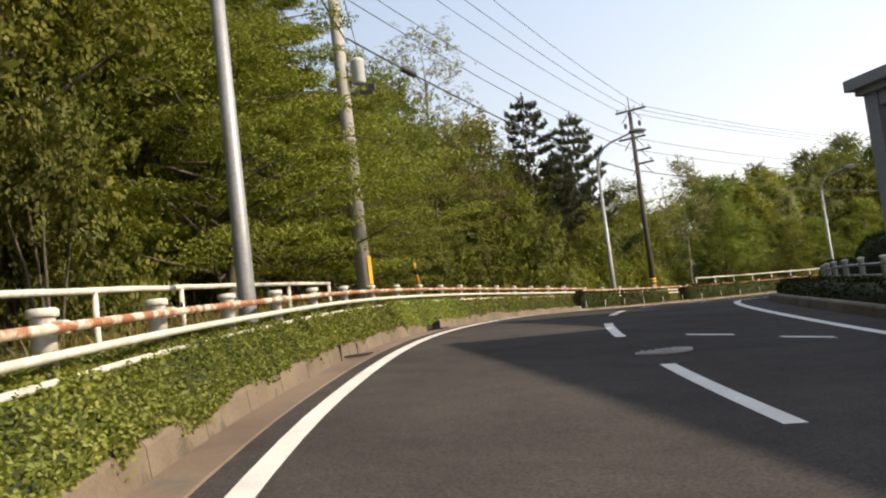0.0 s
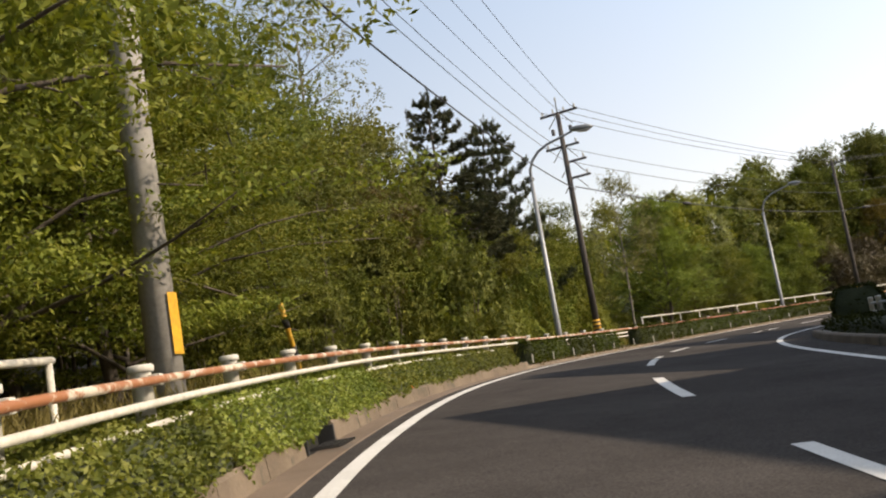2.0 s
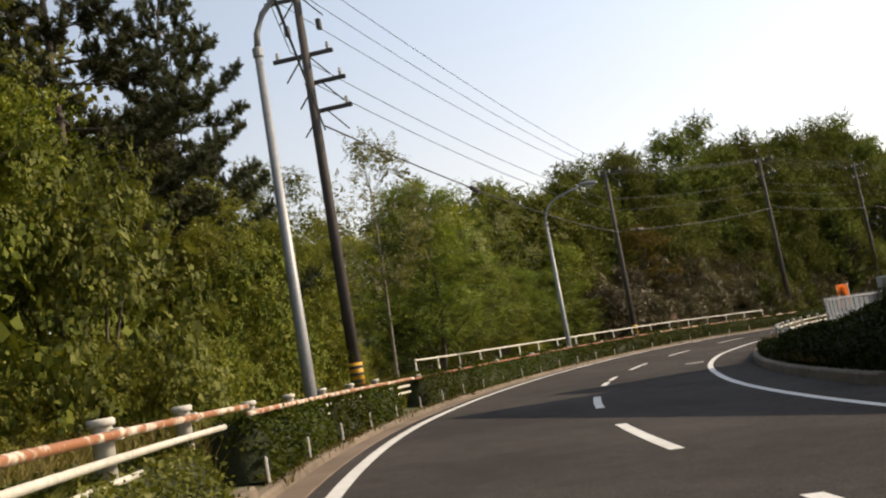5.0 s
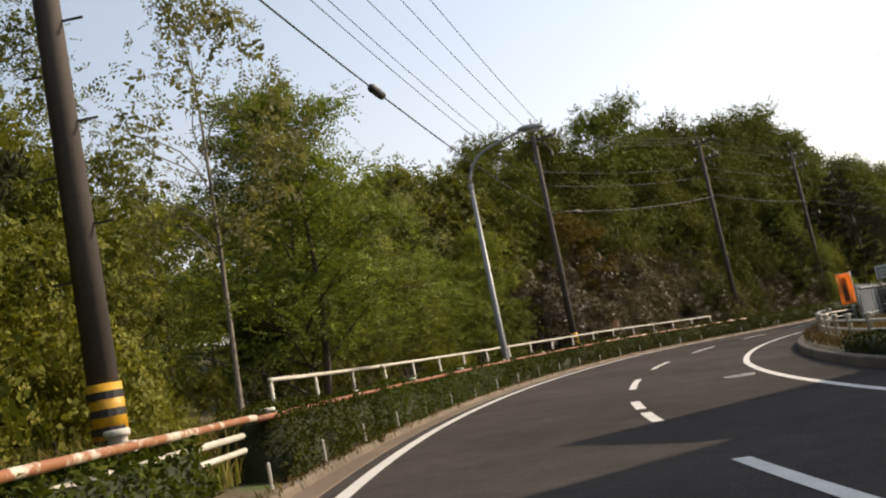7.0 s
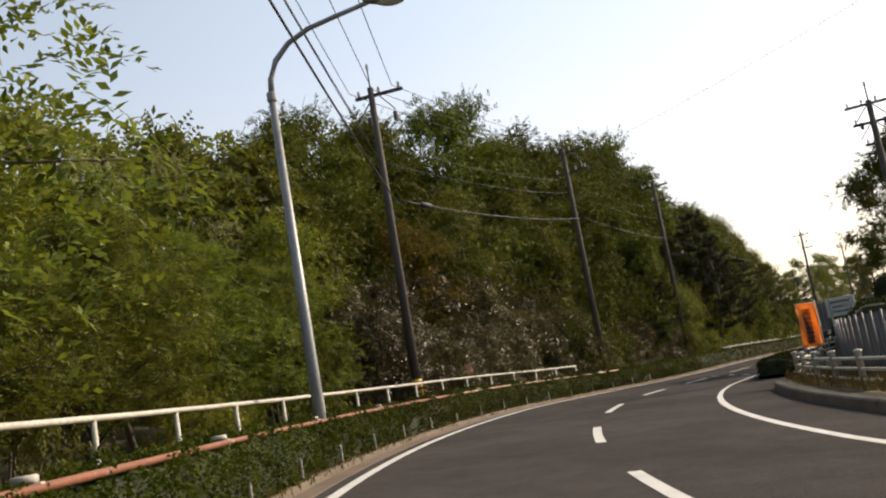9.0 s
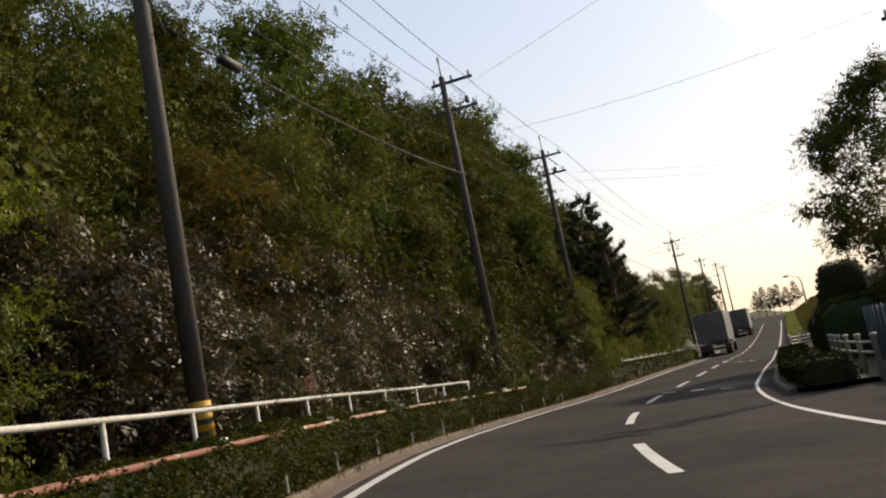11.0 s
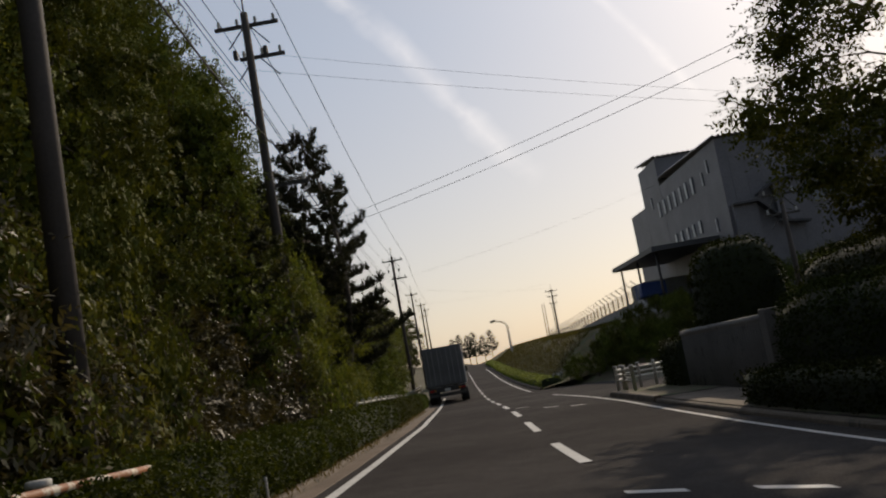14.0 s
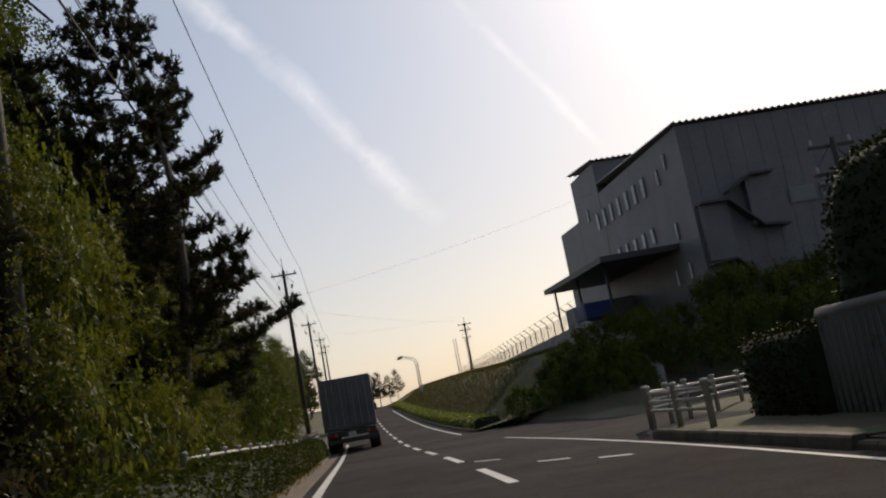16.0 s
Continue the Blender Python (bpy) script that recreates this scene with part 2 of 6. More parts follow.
LEAF_PALE = leaf("pale_young_leaves", (0.132, 0.143, 0.063), (0.22, 0.231, 0.105), (0.33, 0.33, 0.1785), 0.4, 0.6, 0.2)
LEAF_BROAD = leaf("large_leathery_leaves", (0.0361, 0.0312, 0.0145), (0.0866, 0.0716, 0.0339), (0.144, 0.121, 0.0606), 0.22, 0.42, 0.28)
LEAF_OLIVE = leaf("olive_leaves", (0.05881, 0.05043, 0.01172), (0.1307, 0.106, 0.0201), (0.2346, 0.172, 0.03771), 0.36, 0.6, 0.16)
LEAF_RUSSET = leaf("russet_leaves", (0.042, 0.0351, 0.0112), (0.0896, 0.0702, 0.0196), (0.144, 0.105, 0.0336), 0.3)
LEAF_LOCUST = leaf("locust_leaflets", (0.05175, 0.0696, 0.0154), (0.138, 0.1704, 0.033), (0.253, 0.288, 0.0638), 0.32, 0.6, 0.16)
NEEDLES = leaf("pine_needles", (0.02304, 0.0278, 0.01323), (0.05072, 0.05712, 0.02457), (0.0968, 0.0935, 0.04257), 0.12, 0.6, 0.2)
HEDGE_LEAF = leaf("hedge_leaves", (0.0629, 0.0836, 0.018), (0.157, 0.183, 0.036), (0.283, 0.293, 0.075), 0.32, 0.55, 0.2)
# darker hedge copy: shade on the clipped kerb hedges is in the colour
HEDGE_MID_SHADE = leaf("clipped_hedge_leaves_shaded", (0.01958, 0.02864, 0.004085), (0.04753, 0.0627, 0.007355), (0.088, 0.097, 0.012), 0.28, 0.65, 0.1)
# darkest hedge copy, with the inner side's shade in its leaf colour
HEDGE_DARK_SHADE = leaf("dark_shaded_hedge_leaves", (0.013, 0.02, 0.0045), (0.029, 0.038, 0.0075), (0.054, 0.062, 0.013), 0.12, 0.7, 0.05)
DRY_GRASS = leaf("dry_grass", (0.0975, 0.0792, 0.028), (0.18, 0.144, 0.0525), (0.27, 0.216, 0.084), 0.3, 0.7, 0.1)
BROWN_GRASS = leaf("brown_grass", (0.06, 0.045, 0.02), (0.12, 0.085, 0.038), (0.2, 0.14, 0.065), 0.2, 0.7, 0.1)
OLIVE_GRASS = leaf("olive_bank_grass", (0.045, 0.042, 0.012), (0.1, 0.088, 0.026), (0.17, 0.14, 0.045), 0.25, 0.7, 0.1)
GRASS = leaf("verge_grass", (0.06, 0.085, 0.02), (0.14, 0.17, 0.035), (0.25, 0.25, 0.06), 0.3, 0.7, 0.1)


# ---- mesh helpers ----
def mesh_object(name, verts, faces, material, parent=None, label="", smooth=False):
    me = bpy.data.meshes.new(name)
    me.from_pydata([tuple(v) for v in verts], [], [tuple(f) for f in faces])
    me.materials.append(material)
    if smooth:
        me.shade_smooth()
    ob = new(name, me)
    ob.parent = parent
    if label:
        ob["label"] = label
    return ob


def part(name, bm, material, parent, label="", smooth=False):
    me = bpy.data.meshes.new(name)
    bm.normal_update()
    bm.to_mesh(me)
    bm.free()
    me.materials.append(material)
    if smooth:
        me.shade_smooth()
    ob = new(name, me)
    ob.parent = parent
    if label:
        ob["label"] = label
    return ob


def share(name, me, parent, place):
    ob = new(name, me)
    ob.parent = parent
    ob.matrix_basis = place
    return ob


def thing(name, label, category, place=None, group="", kind=""):
    ob = tagged(new(name), label, category, group, kind)
    if place is not None:
        ob.matrix_basis = place
    return ob


def box(bm, size, place=(0, 0, 0), turn=0.0, bevel=0.0, tilt=None):
    m = pose(*place, *(tilt or (0, 0, turn)))
    made = bmesh.ops.create_cube(bm, size=1.0, matrix=m @ Matrix.Diagonal((*size, 1)))
    if bevel:
        edges = list({e for v in made["verts"] for e in v.link_edges})
        bmesh.ops.bevel(bm, geom=edges, offset=bevel, segments=2, affect="EDGES", profile=0.6)
    return bm


def tube_data(points, radii, sides=8, close=True):
    """Rings round a line of points."""
    pts = [Vector(p) for p in points]
    verts, faces = [], []
    for i, p in enumerate(pts):
        t = (pts[min(i + 1, len(pts) - 1)] - pts[max(i - 1, 0)]).normalized()
        u = t.cross(Vector((0.31, 0.17, 0.93)) if abs(t.z) < 0.9 else Vector((1, 0, 0))).normalized()
        w = t.cross(u)
        r = radii[i] if not isinstance(radii, (int, float)) else radii
        for k in range(sides):
            a = 2 * math.pi * k / sides
            verts.append(p + u * (r * math.cos(a)) + w * (r * math.sin(a)))
    for i in range(len(pts) - 1):
        for k in range(sides):
            a, b = i * sides + k, i * sides + (k + 1) % sides
            faces.append((a, b, b + sides, a + sides))
    if close:
        faces.append(tuple(range(sides))[::-1])
        faces.append(tuple(range((len(pts) - 1) * sides, len(pts) * sides)))
    return verts, faces


def tube(name, points, radii, material, parent=None, sides=8, label=""):
    v, f = tube_data(points, radii, sides)
    return mesh_object(name, v, f, material, parent, label, True)


def lathe(bm, profile, place=(0, 0, 0), sides=12):
    """A turned body: (radius, height) from bottom to top, closed at both ends."""
    rings = [[bm.verts.new((place[0] + r * math.cos(2 * math.pi * k / sides), place[1] + r * math.sin(2 * math.pi * k / sides), place[2] + z)) for k in range(sides)] for r, z in profile]
    for a, b in zip(rings, rings[1:]):
        for k in range(sides):
            bm.faces.new((a[k], a[(k + 1) % sides], b[(k + 1) % sides], b[k]))
    bm.faces.new(rings[0][::-1])
    bm.faces.new(rings[-1])
    return bm


def ribbon(name, s0, s1, profile, material, step=1.0, label="", category="", kind="structure", parent=None, wave=None):
    """A strip along the road; profile: (d, h) across it, from right to left, or a function of s that gives it."""
    n = max(1, int(math.ceil((s1 - s0) / step)))
    verts, faces, w = [], [], 0
    for i in range(n + 1):
        s = s0 + (s1 - s0) * i / n
        row = profile(s) if callable(profile) else profile
        w = len(row)
        for d, h in row:
            verts.append(at(s, d, h + (wave(s, d) if wave else 0)))
    for i in range(n):
        for k in range(w - 1):
            a = i * w + k
            faces.append((a, a + w, a + w + 1, a + 1)[::-1])
    ob = mesh_object(name, verts, faces, material, parent)
    if parent is None:
        tagged(ob, label, category, "", kind)
    return ob


def noise3(x, y, z=0.0):
    return noise.noise(Vector((x, y, z)))


# ---- leaves and trees ----
def leaf_cloud(rng, centres, spread, count, length, width, lift=0.25, face=0.85):
    """Single leaves, each a bent four-cornered blade, round the given centres; face: how far they turn outward."""
    n = len(centres) * count
    c = np.repeat(np.array(centres), count, axis=0)
    sp = np.repeat(np.array(spread), count, axis=0)
    off = rng.normal(size=(n, 3))
    off /= np.maximum(np.linalg.norm(off, axis=1, keepdims=True), 1e-6)
    p = c + off * sp * rng.uniform(0.25, 1.0, (n, 1)) ** 0.5
    up = off * face + np.array((0, 0, 0.4)) + rng.normal(size=(n, 3)) * 0.42
    up /= np.maximum(np.linalg.norm(up, axis=1, keepdims=True), 1e-6)
    axis = rng.normal(size=(n, 3)) * (1, 1, 0.6) + off * 0.4
    axis[:, 2] -= lift
    axis -= up * np.sum(axis * up, axis=1, keepdims=True)
    axis /= np.maximum(np.linalg.norm(axis, axis=1, keepdims=True), 1e-6)
    side = np.cross(up, axis)
    ln, wd = length * rng.uniform(0.6, 1.25, (n, 1)), width * rng.uniform(0.7, 1.2, (n, 1))
    mid = p + axis * ln * 0.45
    v = np.stack([p, mid + side * wd * 0.5 + up * wd * 0.18, p + axis * ln, mid - side * wd * 0.5 + up * wd * 0.18], 1).reshape(-1, 3)
    return v, np.arange(n * 4).reshape(-1, 4)


def unit(v):
    return v / np.maximum(np.linalg.norm(v, axis=-1, keepdims=True), 1e-6)


def sprig_cloud(rng, centres, spread, count, length, width, droop=0.15, each=9, level=0.0):
    """Leafy sprigs over the skin of each clump: two ranks of leaves along a thin axis; level: how far they lie flat like shelves."""
    twigs = max(1, count // each)
    c, sp = np.repeat(np.array(centres), twigs, axis=0), np.repeat(np.array(spread), twigs, axis=0)
    n = len(c)
    off = unit(rng.normal(size=(n, 3)) + (0, 0, 0.3))
    root = c + off * sp * rng.uniform(0.62, 1.0, (n, 1))
    way = off * 0.35 + rng.normal(size=(n, 3)) * (0.6, 0.6, 0.45 * (1 - level))
    way[:, 2] += 0.1 - droop
    way = unit(way)
    up = off * 0.95 * (1 - level) + np.array((0, 0, 0.3 + level)) + rng.normal(size=(n, 3)) * 0.24
    up = unit(up - way * np.sum(up * way, axis=1, keepdims=True))
    side = np.cross(up, way)
    reach = length * each * 0.42 * rng.uniform(0.6, 1.25, (n, 1))
    out = []
    for j in range(each):
        u, hand = (j + 0.6) / each, (1.0, -1.0)[j % 2]
        taper = 1.0 - 0.45 * abs(u - 0.45)
        p = root + way * reach * u - np.array((0, 0, 0.28)) * reach * u * u * (droop + 0.3)
        axis = unit(side * hand * (1.0 if j < each - 1 else 0.1) + way * 0.55 + rng.normal(size=(n, 3)) * 0.28)
        face = unit(up + rng.normal(size=(n, 3)) * 0.26)
        face = unit(face - axis * np.sum(face * axis, axis=1, keepdims=True))
        across = np.cross(face, axis)
        ln, wd = length * taper * rng.uniform(0.75, 1.2, (n, 1)), width * taper * rng.uniform(0.75, 1.2, (n, 1))
        mid = p + axis * ln * 0.45
        out.append(np.stack([p, mid + across * wd * 0.5 + face * wd * 0.15, p + axis * ln, mid - across * wd * 0.5 + face * wd * 0.15], 1))
    v = np.concatenate(out).reshape(-1, 3)
    return v, np.arange(len(v)).reshape(-1, 4)


def clouds(rng, centres, spread, per, length, width, lift=0.25):
    """A clump of leafy sprigs round a closer heart of older, larger leaves."""
    heart = np.array(spread) * 0.55
    return [sprig_cloud(rng, centres, spread, per, length, width, lift * 0.5), leaf_cloud(rng, centres, heart, max(8, per // 5), length * 1.5, width * 1.8, 0.1, 0.5)]


def quads_object(name, chunks, material, parent, label=""):
    v = np.concatenate([a for a, _ in chunks])
    base, fs = 0, []
    for a, f in chunks:
        fs.append(f + base)
        base += len(a)
    f = np.concatenate(fs)
    me = bpy.data.meshes.new(name)
    me.vertices.add(len(v))
    me.vertices.foreach_set("co", v.astype(np.float32).ravel())
    me.loops.add(f.size)
    me.loops.foreach_set("vertex_index", f.astype(np.int32).ravel())
    me.polygons.add(len(f))
    me.polygons.foreach_set("loop_start", np.arange(0, f.size, 4, dtype=np.int32))
    me.update(calc_edges=True)
    me.materials.append(material)
    ob = new(name, me)
    ob.parent = parent
    if label:
        ob["label"] = label
    return ob


def limb(rng, a, b, r0, r1, sag=0.1, n=5):
    a, b = np.array(a, float), np.array(b, float)
    ln = np.linalg.norm(b - a)
    bend = rng.normal(size=3) * ln * 0.07
    pts = [a + (b - a) * u + bend * math.sin(math.pi * u) + np.array((0, 0, sag * ln * math.sin(math.pi * u))) for u in np.linspace(0, 1, n)]
    return tube_data(pts, list(np.linspace(r0, r1, n)), 5)


def gather(pieces):
    verts, faces = [], []
    for v, f in pieces:
        base = len(verts)
        verts += [tuple(p) for p in v]
        faces += [tuple(i + base for i in q) for q in f]
    return verts, faces


def broad_tree(name, label, seed, height, radius, low, leaves, bark, clumps=70, per=90, length=0.2, width=0.1, girth=0.16, flat=0.6, lumps=0.95, open_crown=0.0):
    """A broadleaf tree: tapered trunk, forked limbs, a lumpy crown of leaf clumps with gaps."""
    rng = np.random.default_rng(seed)
    tree = thing(name, label, "tree")
    ch = height - low
    lean = rng.normal(size=2) * 0.03 * height
    top = np.array((lean[0], lean[1], height * 0.86))
    pieces = [limb(rng, (0, 0, -0.5), top, girth, girth * 0.16, 0.0, 8)]
    lobes = [(rng.uniform(0, 2 * math.pi), rng.uniform(0.25, 0.9), rng.uniform(0.75, 1.2)) for _ in range(7)]
    centres, spread = [], []
    while len(centres) < clumps:
        u = rng.uniform(0, 1)
        a = rng.uniform(0, 2 * math.pi)
        shape = math.sin(math.pi * min(1, 0.12 + 0.86 * u)) ** 0.75
        for la, lu, lk in lobes:
            shape *= 1 + (lk - 1) * math.exp(-((math.cos(a - la) - 1) ** 2) * 3 - (u - lu) ** 2 * 12)
        r = radius * shape * rng.uniform(0.12 + open_crown, 1.0) ** 0.36
        centres.append((r * math.cos(a) + lean[0] * u, r * math.sin(a) + lean[1] * u, low + ch * u))
        k = radius * rng.uniform(0.15, 0.33) * lumps
        spread.append((k, k, k * flat))
    for c in centres[:: 5]:
        h0 = max(low * 0.5, min(height * 0.78, c[2] - 0.35 * math.hypot(c[0], c[1]) - 0.3))
        u = h0 / (height * 0.86)
        pieces.append(limb(rng, (lean[0] * u, lean[1] * u, h0), c, girth * (1 - 0.8 * u) * 0.42, 0.012, 0.08))
    v, f = gather(pieces)
    mesh_object("trunk", v, f, bark, tree, "", True)
    quads_object("crown", clouds(rng, centres, spread, per, length, width), leaves, tree)
    return tree


def spray_tree(name, label, seed, height, radius, low, leaves, bark, tiers=34, per=420, length=0.11, width=0.05, girth=0.14, rise=0.13, thick=0.085, sprigs=False):
    """A feathery tree: near-level boughs that carry flat sprays of very small leaflets."""
    rng = np.random.default_rng(seed)
    tree = thing(name, label, "tree")
    pieces = [limb(rng, (0, 0, -0.5), (rng.normal() * 0.3, rng.normal() * 0.3, height), girth, 0.02, 0.0, 8)]
    chunks = []
    for i in range(tiers):
        u = (i + rng.uniform(0, 1)) / tiers
        z0 = low + (height - low) * u
        a = i * 2.4 + rng.uniform(-0.5, 0.5)
        ln = radius * (1.0 - 0.72 * u ** 1.6) * rng.uniform(0.6, 1.1)
        end = np.array((math.cos(a) * ln, math.sin(a) * ln, z0 + ln * rng.uniform(rise - 0.15, rise + 0.15)))
        pieces.append(limb(rng, (0, 0, z0 - 0.25), end, girth * (1 - u) * 0.2 + 0.012, 0.008, 0.1))
        cs = []
        for w in np.linspace(0.3, 1.05, 7):
            q = np.array((0, 0, z0)) * (1 - w) + end * w
            cs.append(q + rng.normal(size=3) * (0.16 * ln, 0.16 * ln, 0.08))
        room = [(0.14 * ln + 0.14, 0.14 * ln + 0.14, thick)] * len(cs)
        chunks.append(sprig_cloud(rng, cs, room, per // 7, length, width, 0.1, 11, 0.6) if sprigs else leaf_cloud(rng, cs, room, per // 7, length, width, 0.2, 0.35))
    v, f = gather(pieces)
    mesh_object("trunk", v, f, bark, tree, "", True)
    quads_object("crown", chunks, leaves, tree)
    return tree


def needles(rng, a, b, count, length, width):
    """Needles set round a twig from a to b, leaning towards its tip."""
    a, b = np.array(a, float), np.array(b, float)
    ax = (b - a) / max(1e-6, np.linalg.norm(b - a))
    p = a + (b - a) * rng.uniform(0, 1.03, (count, 1))
    r = rng.normal(size=(count, 3))
    r -= ax * (r @ ax)[:, None]
    r /= np.maximum(np.linalg.norm(r, axis=1, keepdims=True), 1e-6)
    way = ax * rng.uniform(0.35, 1.1, (count, 1)) + r * rng.uniform(0.5, 1.0, (count, 1)) + np.array((0, 0, 0.25))
    way /= np.linalg.norm(way, axis=1, keepdims=True)
    side = np.cross(way, r + rng.normal(size=(count, 3)) * 0.4)
    side /= np.maximum(np.linalg.norm(side, axis=1, keepdims=True), 1e-6)
    ln = length * rng.uniform(0.7, 1.2, (count, 1))
    v = np.stack([p, p + way * ln * 0.5 + side * width * 0.5, p + way * ln, p + way * ln * 0.5 - side * width * 0.5], 1).reshape(-1, 3)
    return v, np.arange(count * 4).reshape(-1, 4)


def pine_tree(name, label, seed, height, radius, low, tiers=36, girth=0.17):
    """A pine: whorled boughs that turn up at the ends, with side twigs bristling with needles."""
    rng = np.random.default_rng(seed)
    tree = thing(name, label, "tree")
    pieces = [limb(rng, (0, 0, -0.5), (rng.normal() * 0.15, rng.normal() * 0.15, height), girth, 0.025, 0.0, 8)]
    chunks = []
    for i in range(tiers):
        u = (i // 5 * 5 + rng.uniform(0, 2.4)) / tiers
        z0 = low + (height - low) * min(0.97, u)
        a = i * 1.257 + i // 5 * 0.6 + rng.uniform(-0.35, 0.35)
        ln = radius * (1.04 - u) ** 0.75 * rng.uniform(0.55, 1.12) + 0.22
        out = np.array((math.cos(a), math.sin(a), 0))
        root, knee = np.array((0, 0, z0)), out * ln * 0.55 + np.array((0, 0, z0 - ln * 0.02))
        tip = out * ln + np.array((0, 0, z0 + ln * rng.uniform(0.08, 0.3)))
        pieces.append(tube_data([root, knee, tip], [girth * (1 - u) * 0.28 + 0.012, 0.018, 0.007], 5))
        n = max(6, int(ln * 9))
        for k in range(n):
            w = 0.3 + 0.7 * (k + rng.uniform(0, 0.9)) / n
            q = root + (knee - root) * w / 0.55 if w < 0.55 else knee + (tip - knee) * (w - 0.55) / 0.45
            turn = (1 if k % 2 else -1) * rng.uniform(0.35, 1.35)
            way = np.array((math.cos(a + turn), math.sin(a + turn), rng.uniform(0.0, 0.35)))
            e = q + way * (0.16 + 0.3 * ln * (1.0 - 0.75 * w)) * rng.uniform(0.6, 1.2)
            pieces.append(tube_data([q, e], [0.01, 0.004], 3, False))
            chunks.append(needles(rng, q + (e - q) * 0.3, e, 64, 0.15, 0.028))
            for _ in range(2):
                g = q + (e - q) * rng.uniform(0.45, 1.0)
                chunks.append(needles(rng, g, g + np.array((rng.normal() * 0.09, rng.normal() * 0.09, rng.uniform(0.1, 0.24))), 30, 0.13, 0.024))
    for k in range(6):
        e = np.array((rng.normal() * 0.14 * (k > 0), rng.normal() * 0.14 * (k > 0), height + (0.35 if k == 0 else 0.1)))
        chunks.append(needles(rng, (0, 0, height - 0.5), e, 70, 0.14, 0.026))
    v, f = gather(pieces)
    mesh_object("trunk", v, f, BARK, tree, "", True)
    quads_object("crown", chunks, NEEDLES, tree)
    return tree


def bush(name, label, seed, height, radius, leaves, clumps=34, per=80, length=0.16, width=0.09, stems=5, lift=0.25):
    rng = np.random.default_rng(seed)
    plant = thing(name, label, "shrub")
    centres, spread, pieces = [], [], []
    for i in range(clumps):
        a, u = rng.uniform(0, 2 * math.pi), rng.uniform(0, 1)
        r = radius * rng.uniform(0.1, 1.0) ** 0.5 * math.cos(u * 1.25)
        centres.append((r * math.cos(a), r * math.sin(a), height * (0.12 + 0.82 * u)))
        k = radius * rng.uniform(0.2, 0.34)
        spread.append((k, k, k * 0.75))
    for i in range(stems):
        c = centres[i * 3 % clumps]
        pieces.append(limb(rng, (c[0] * 0.15, c[1] * 0.15, -0.2), c, 0.035, 0.008, 0.1))
    v, f = gather(pieces)
    mesh_object("stem", v, f, BARK, plant, "", True)
    quads_object("foliage", clouds(rng, centres, spread, per, length, width, lift), leaves, plant)
    return plant


class Stock:
    """One built plant of a kind; the first call places it, later calls place copies."""

    def __init__(self, made):
        self.made, self.used = made, False

    def put(self, place):
        if not self.used:
            self.used = True
            self.made.matrix_basis = place
            return self.made
        return copy_thing(self.made, place)


def planted(s, d, h=0.0, turn=0.0, size=1.0, tall=1.0):
    p = at(s, d, h) + Vector((0, 0, land(s, d)))
    return Matrix.LocRotScale(p, Euler((0, 0, radians(turn))), (size, size, size * tall))


def land(s, d):
    """How far the natural ground lies over or under the road's cross fall."""
    if d > 0:
        return 0.12 * min(1, max(0, (d - 3.8) / 0.4)) + 0.22 * max(0.0, min(20.0, d - 7.0))
    u = -d
    bank = 0.0
    if s > 136:
        bank = float(np.interp(s, [138, 143.5, 190, 245], [0, 1, 0.95, 0.6])) * (min(1, max(0, (u - 4.6) / 3.2)) * 2.9 + min(1, max(0, (u - 7.8) / 4.0)) * 0.5)
    return 0.12 * min(1, max(0, (u - 3.6) / 0.4)) + bank


# ---- ground, road, kerbs ----
def ground_sheet():
    xs = np.concatenate([[-3000, -1200, -500, -250, -120], np.arange(-70, 300, 2.5), [330, 400, 550, 900, 1600, 3000]])
    ys = np.concatenate([[-3000, -1200, -500, -250, -120], np.arange(-70, 180, 2.5), [200, 260, 400, 800, 1600, 3000]])
    verts = []
    for y in ys:
        for x in xs:
            k = int(np.argmin((LINE[:, 0] - x) ** 2 + (LINE[:, 1] - y) ** 2))
            s = float(ARC[k])
            px, py, pz, tx, ty = along(s)
            side = (x - px) * -ty + (y - py) * tx
            far = math.hypot(x - px, y - py)
            d = math.copysign(far, side)
            z = pz + fall(s) * max(-9, min(9, d)) + land(s, d)
            z -= 0.3 * (1 - min(1, max(0, (abs(d) - 4.8) / 2.0))) + 0.06
            if far > 60:
                z -= (far - 60) * 0.01
            verts.append((x, y, z + 0.12 * noise3(x * 0.2, y * 0.2) * min(1, max(0, abs(d) - 6))))
    n = len(xs)
    faces = [(j * n + i, j * n + i + 1, (j + 1) * n + i + 1, (j + 1) * n + i) for j in range(len(ys) - 1) for i in range(n - 1)]
    ob = mesh_object("ground", verts, faces, DIRT, None, "", True)
    tagged(ob, "brown soil with leaf litter and weeds under the trees", "ground", "", "structure")


ground_sheet()
LEFT_LINE, RIGHT_LINE = 3.08, -2.75


def right_edge(s):
    """The right edge line closes in slightly after the bend."""
    return float(np.interp(s, [50, 62, 95, 108, 125], [-2.75, -2.52, -2.6, -2.7, -2.55]))


SIDE0, SIDE1 = 113.5, 138.0
ribbon("road", -40, 258, [(-9.0, -0.02), (-6, -0.005), (-3, 0), (0, 0.0), (3.36, 0.0)], ASPHALT, 1.0, "worn grey two-lane asphalt road round a bend", "road")
ribbon("road", SIDE0 + 0.5, SIDE1, lambda s: [(-60, 1.4), (-40, 0.9), (-20, 0.35), (-8.95, 0.0)], ASPHALT, 2.0, "side road of grey asphalt that climbs gently away", "road")


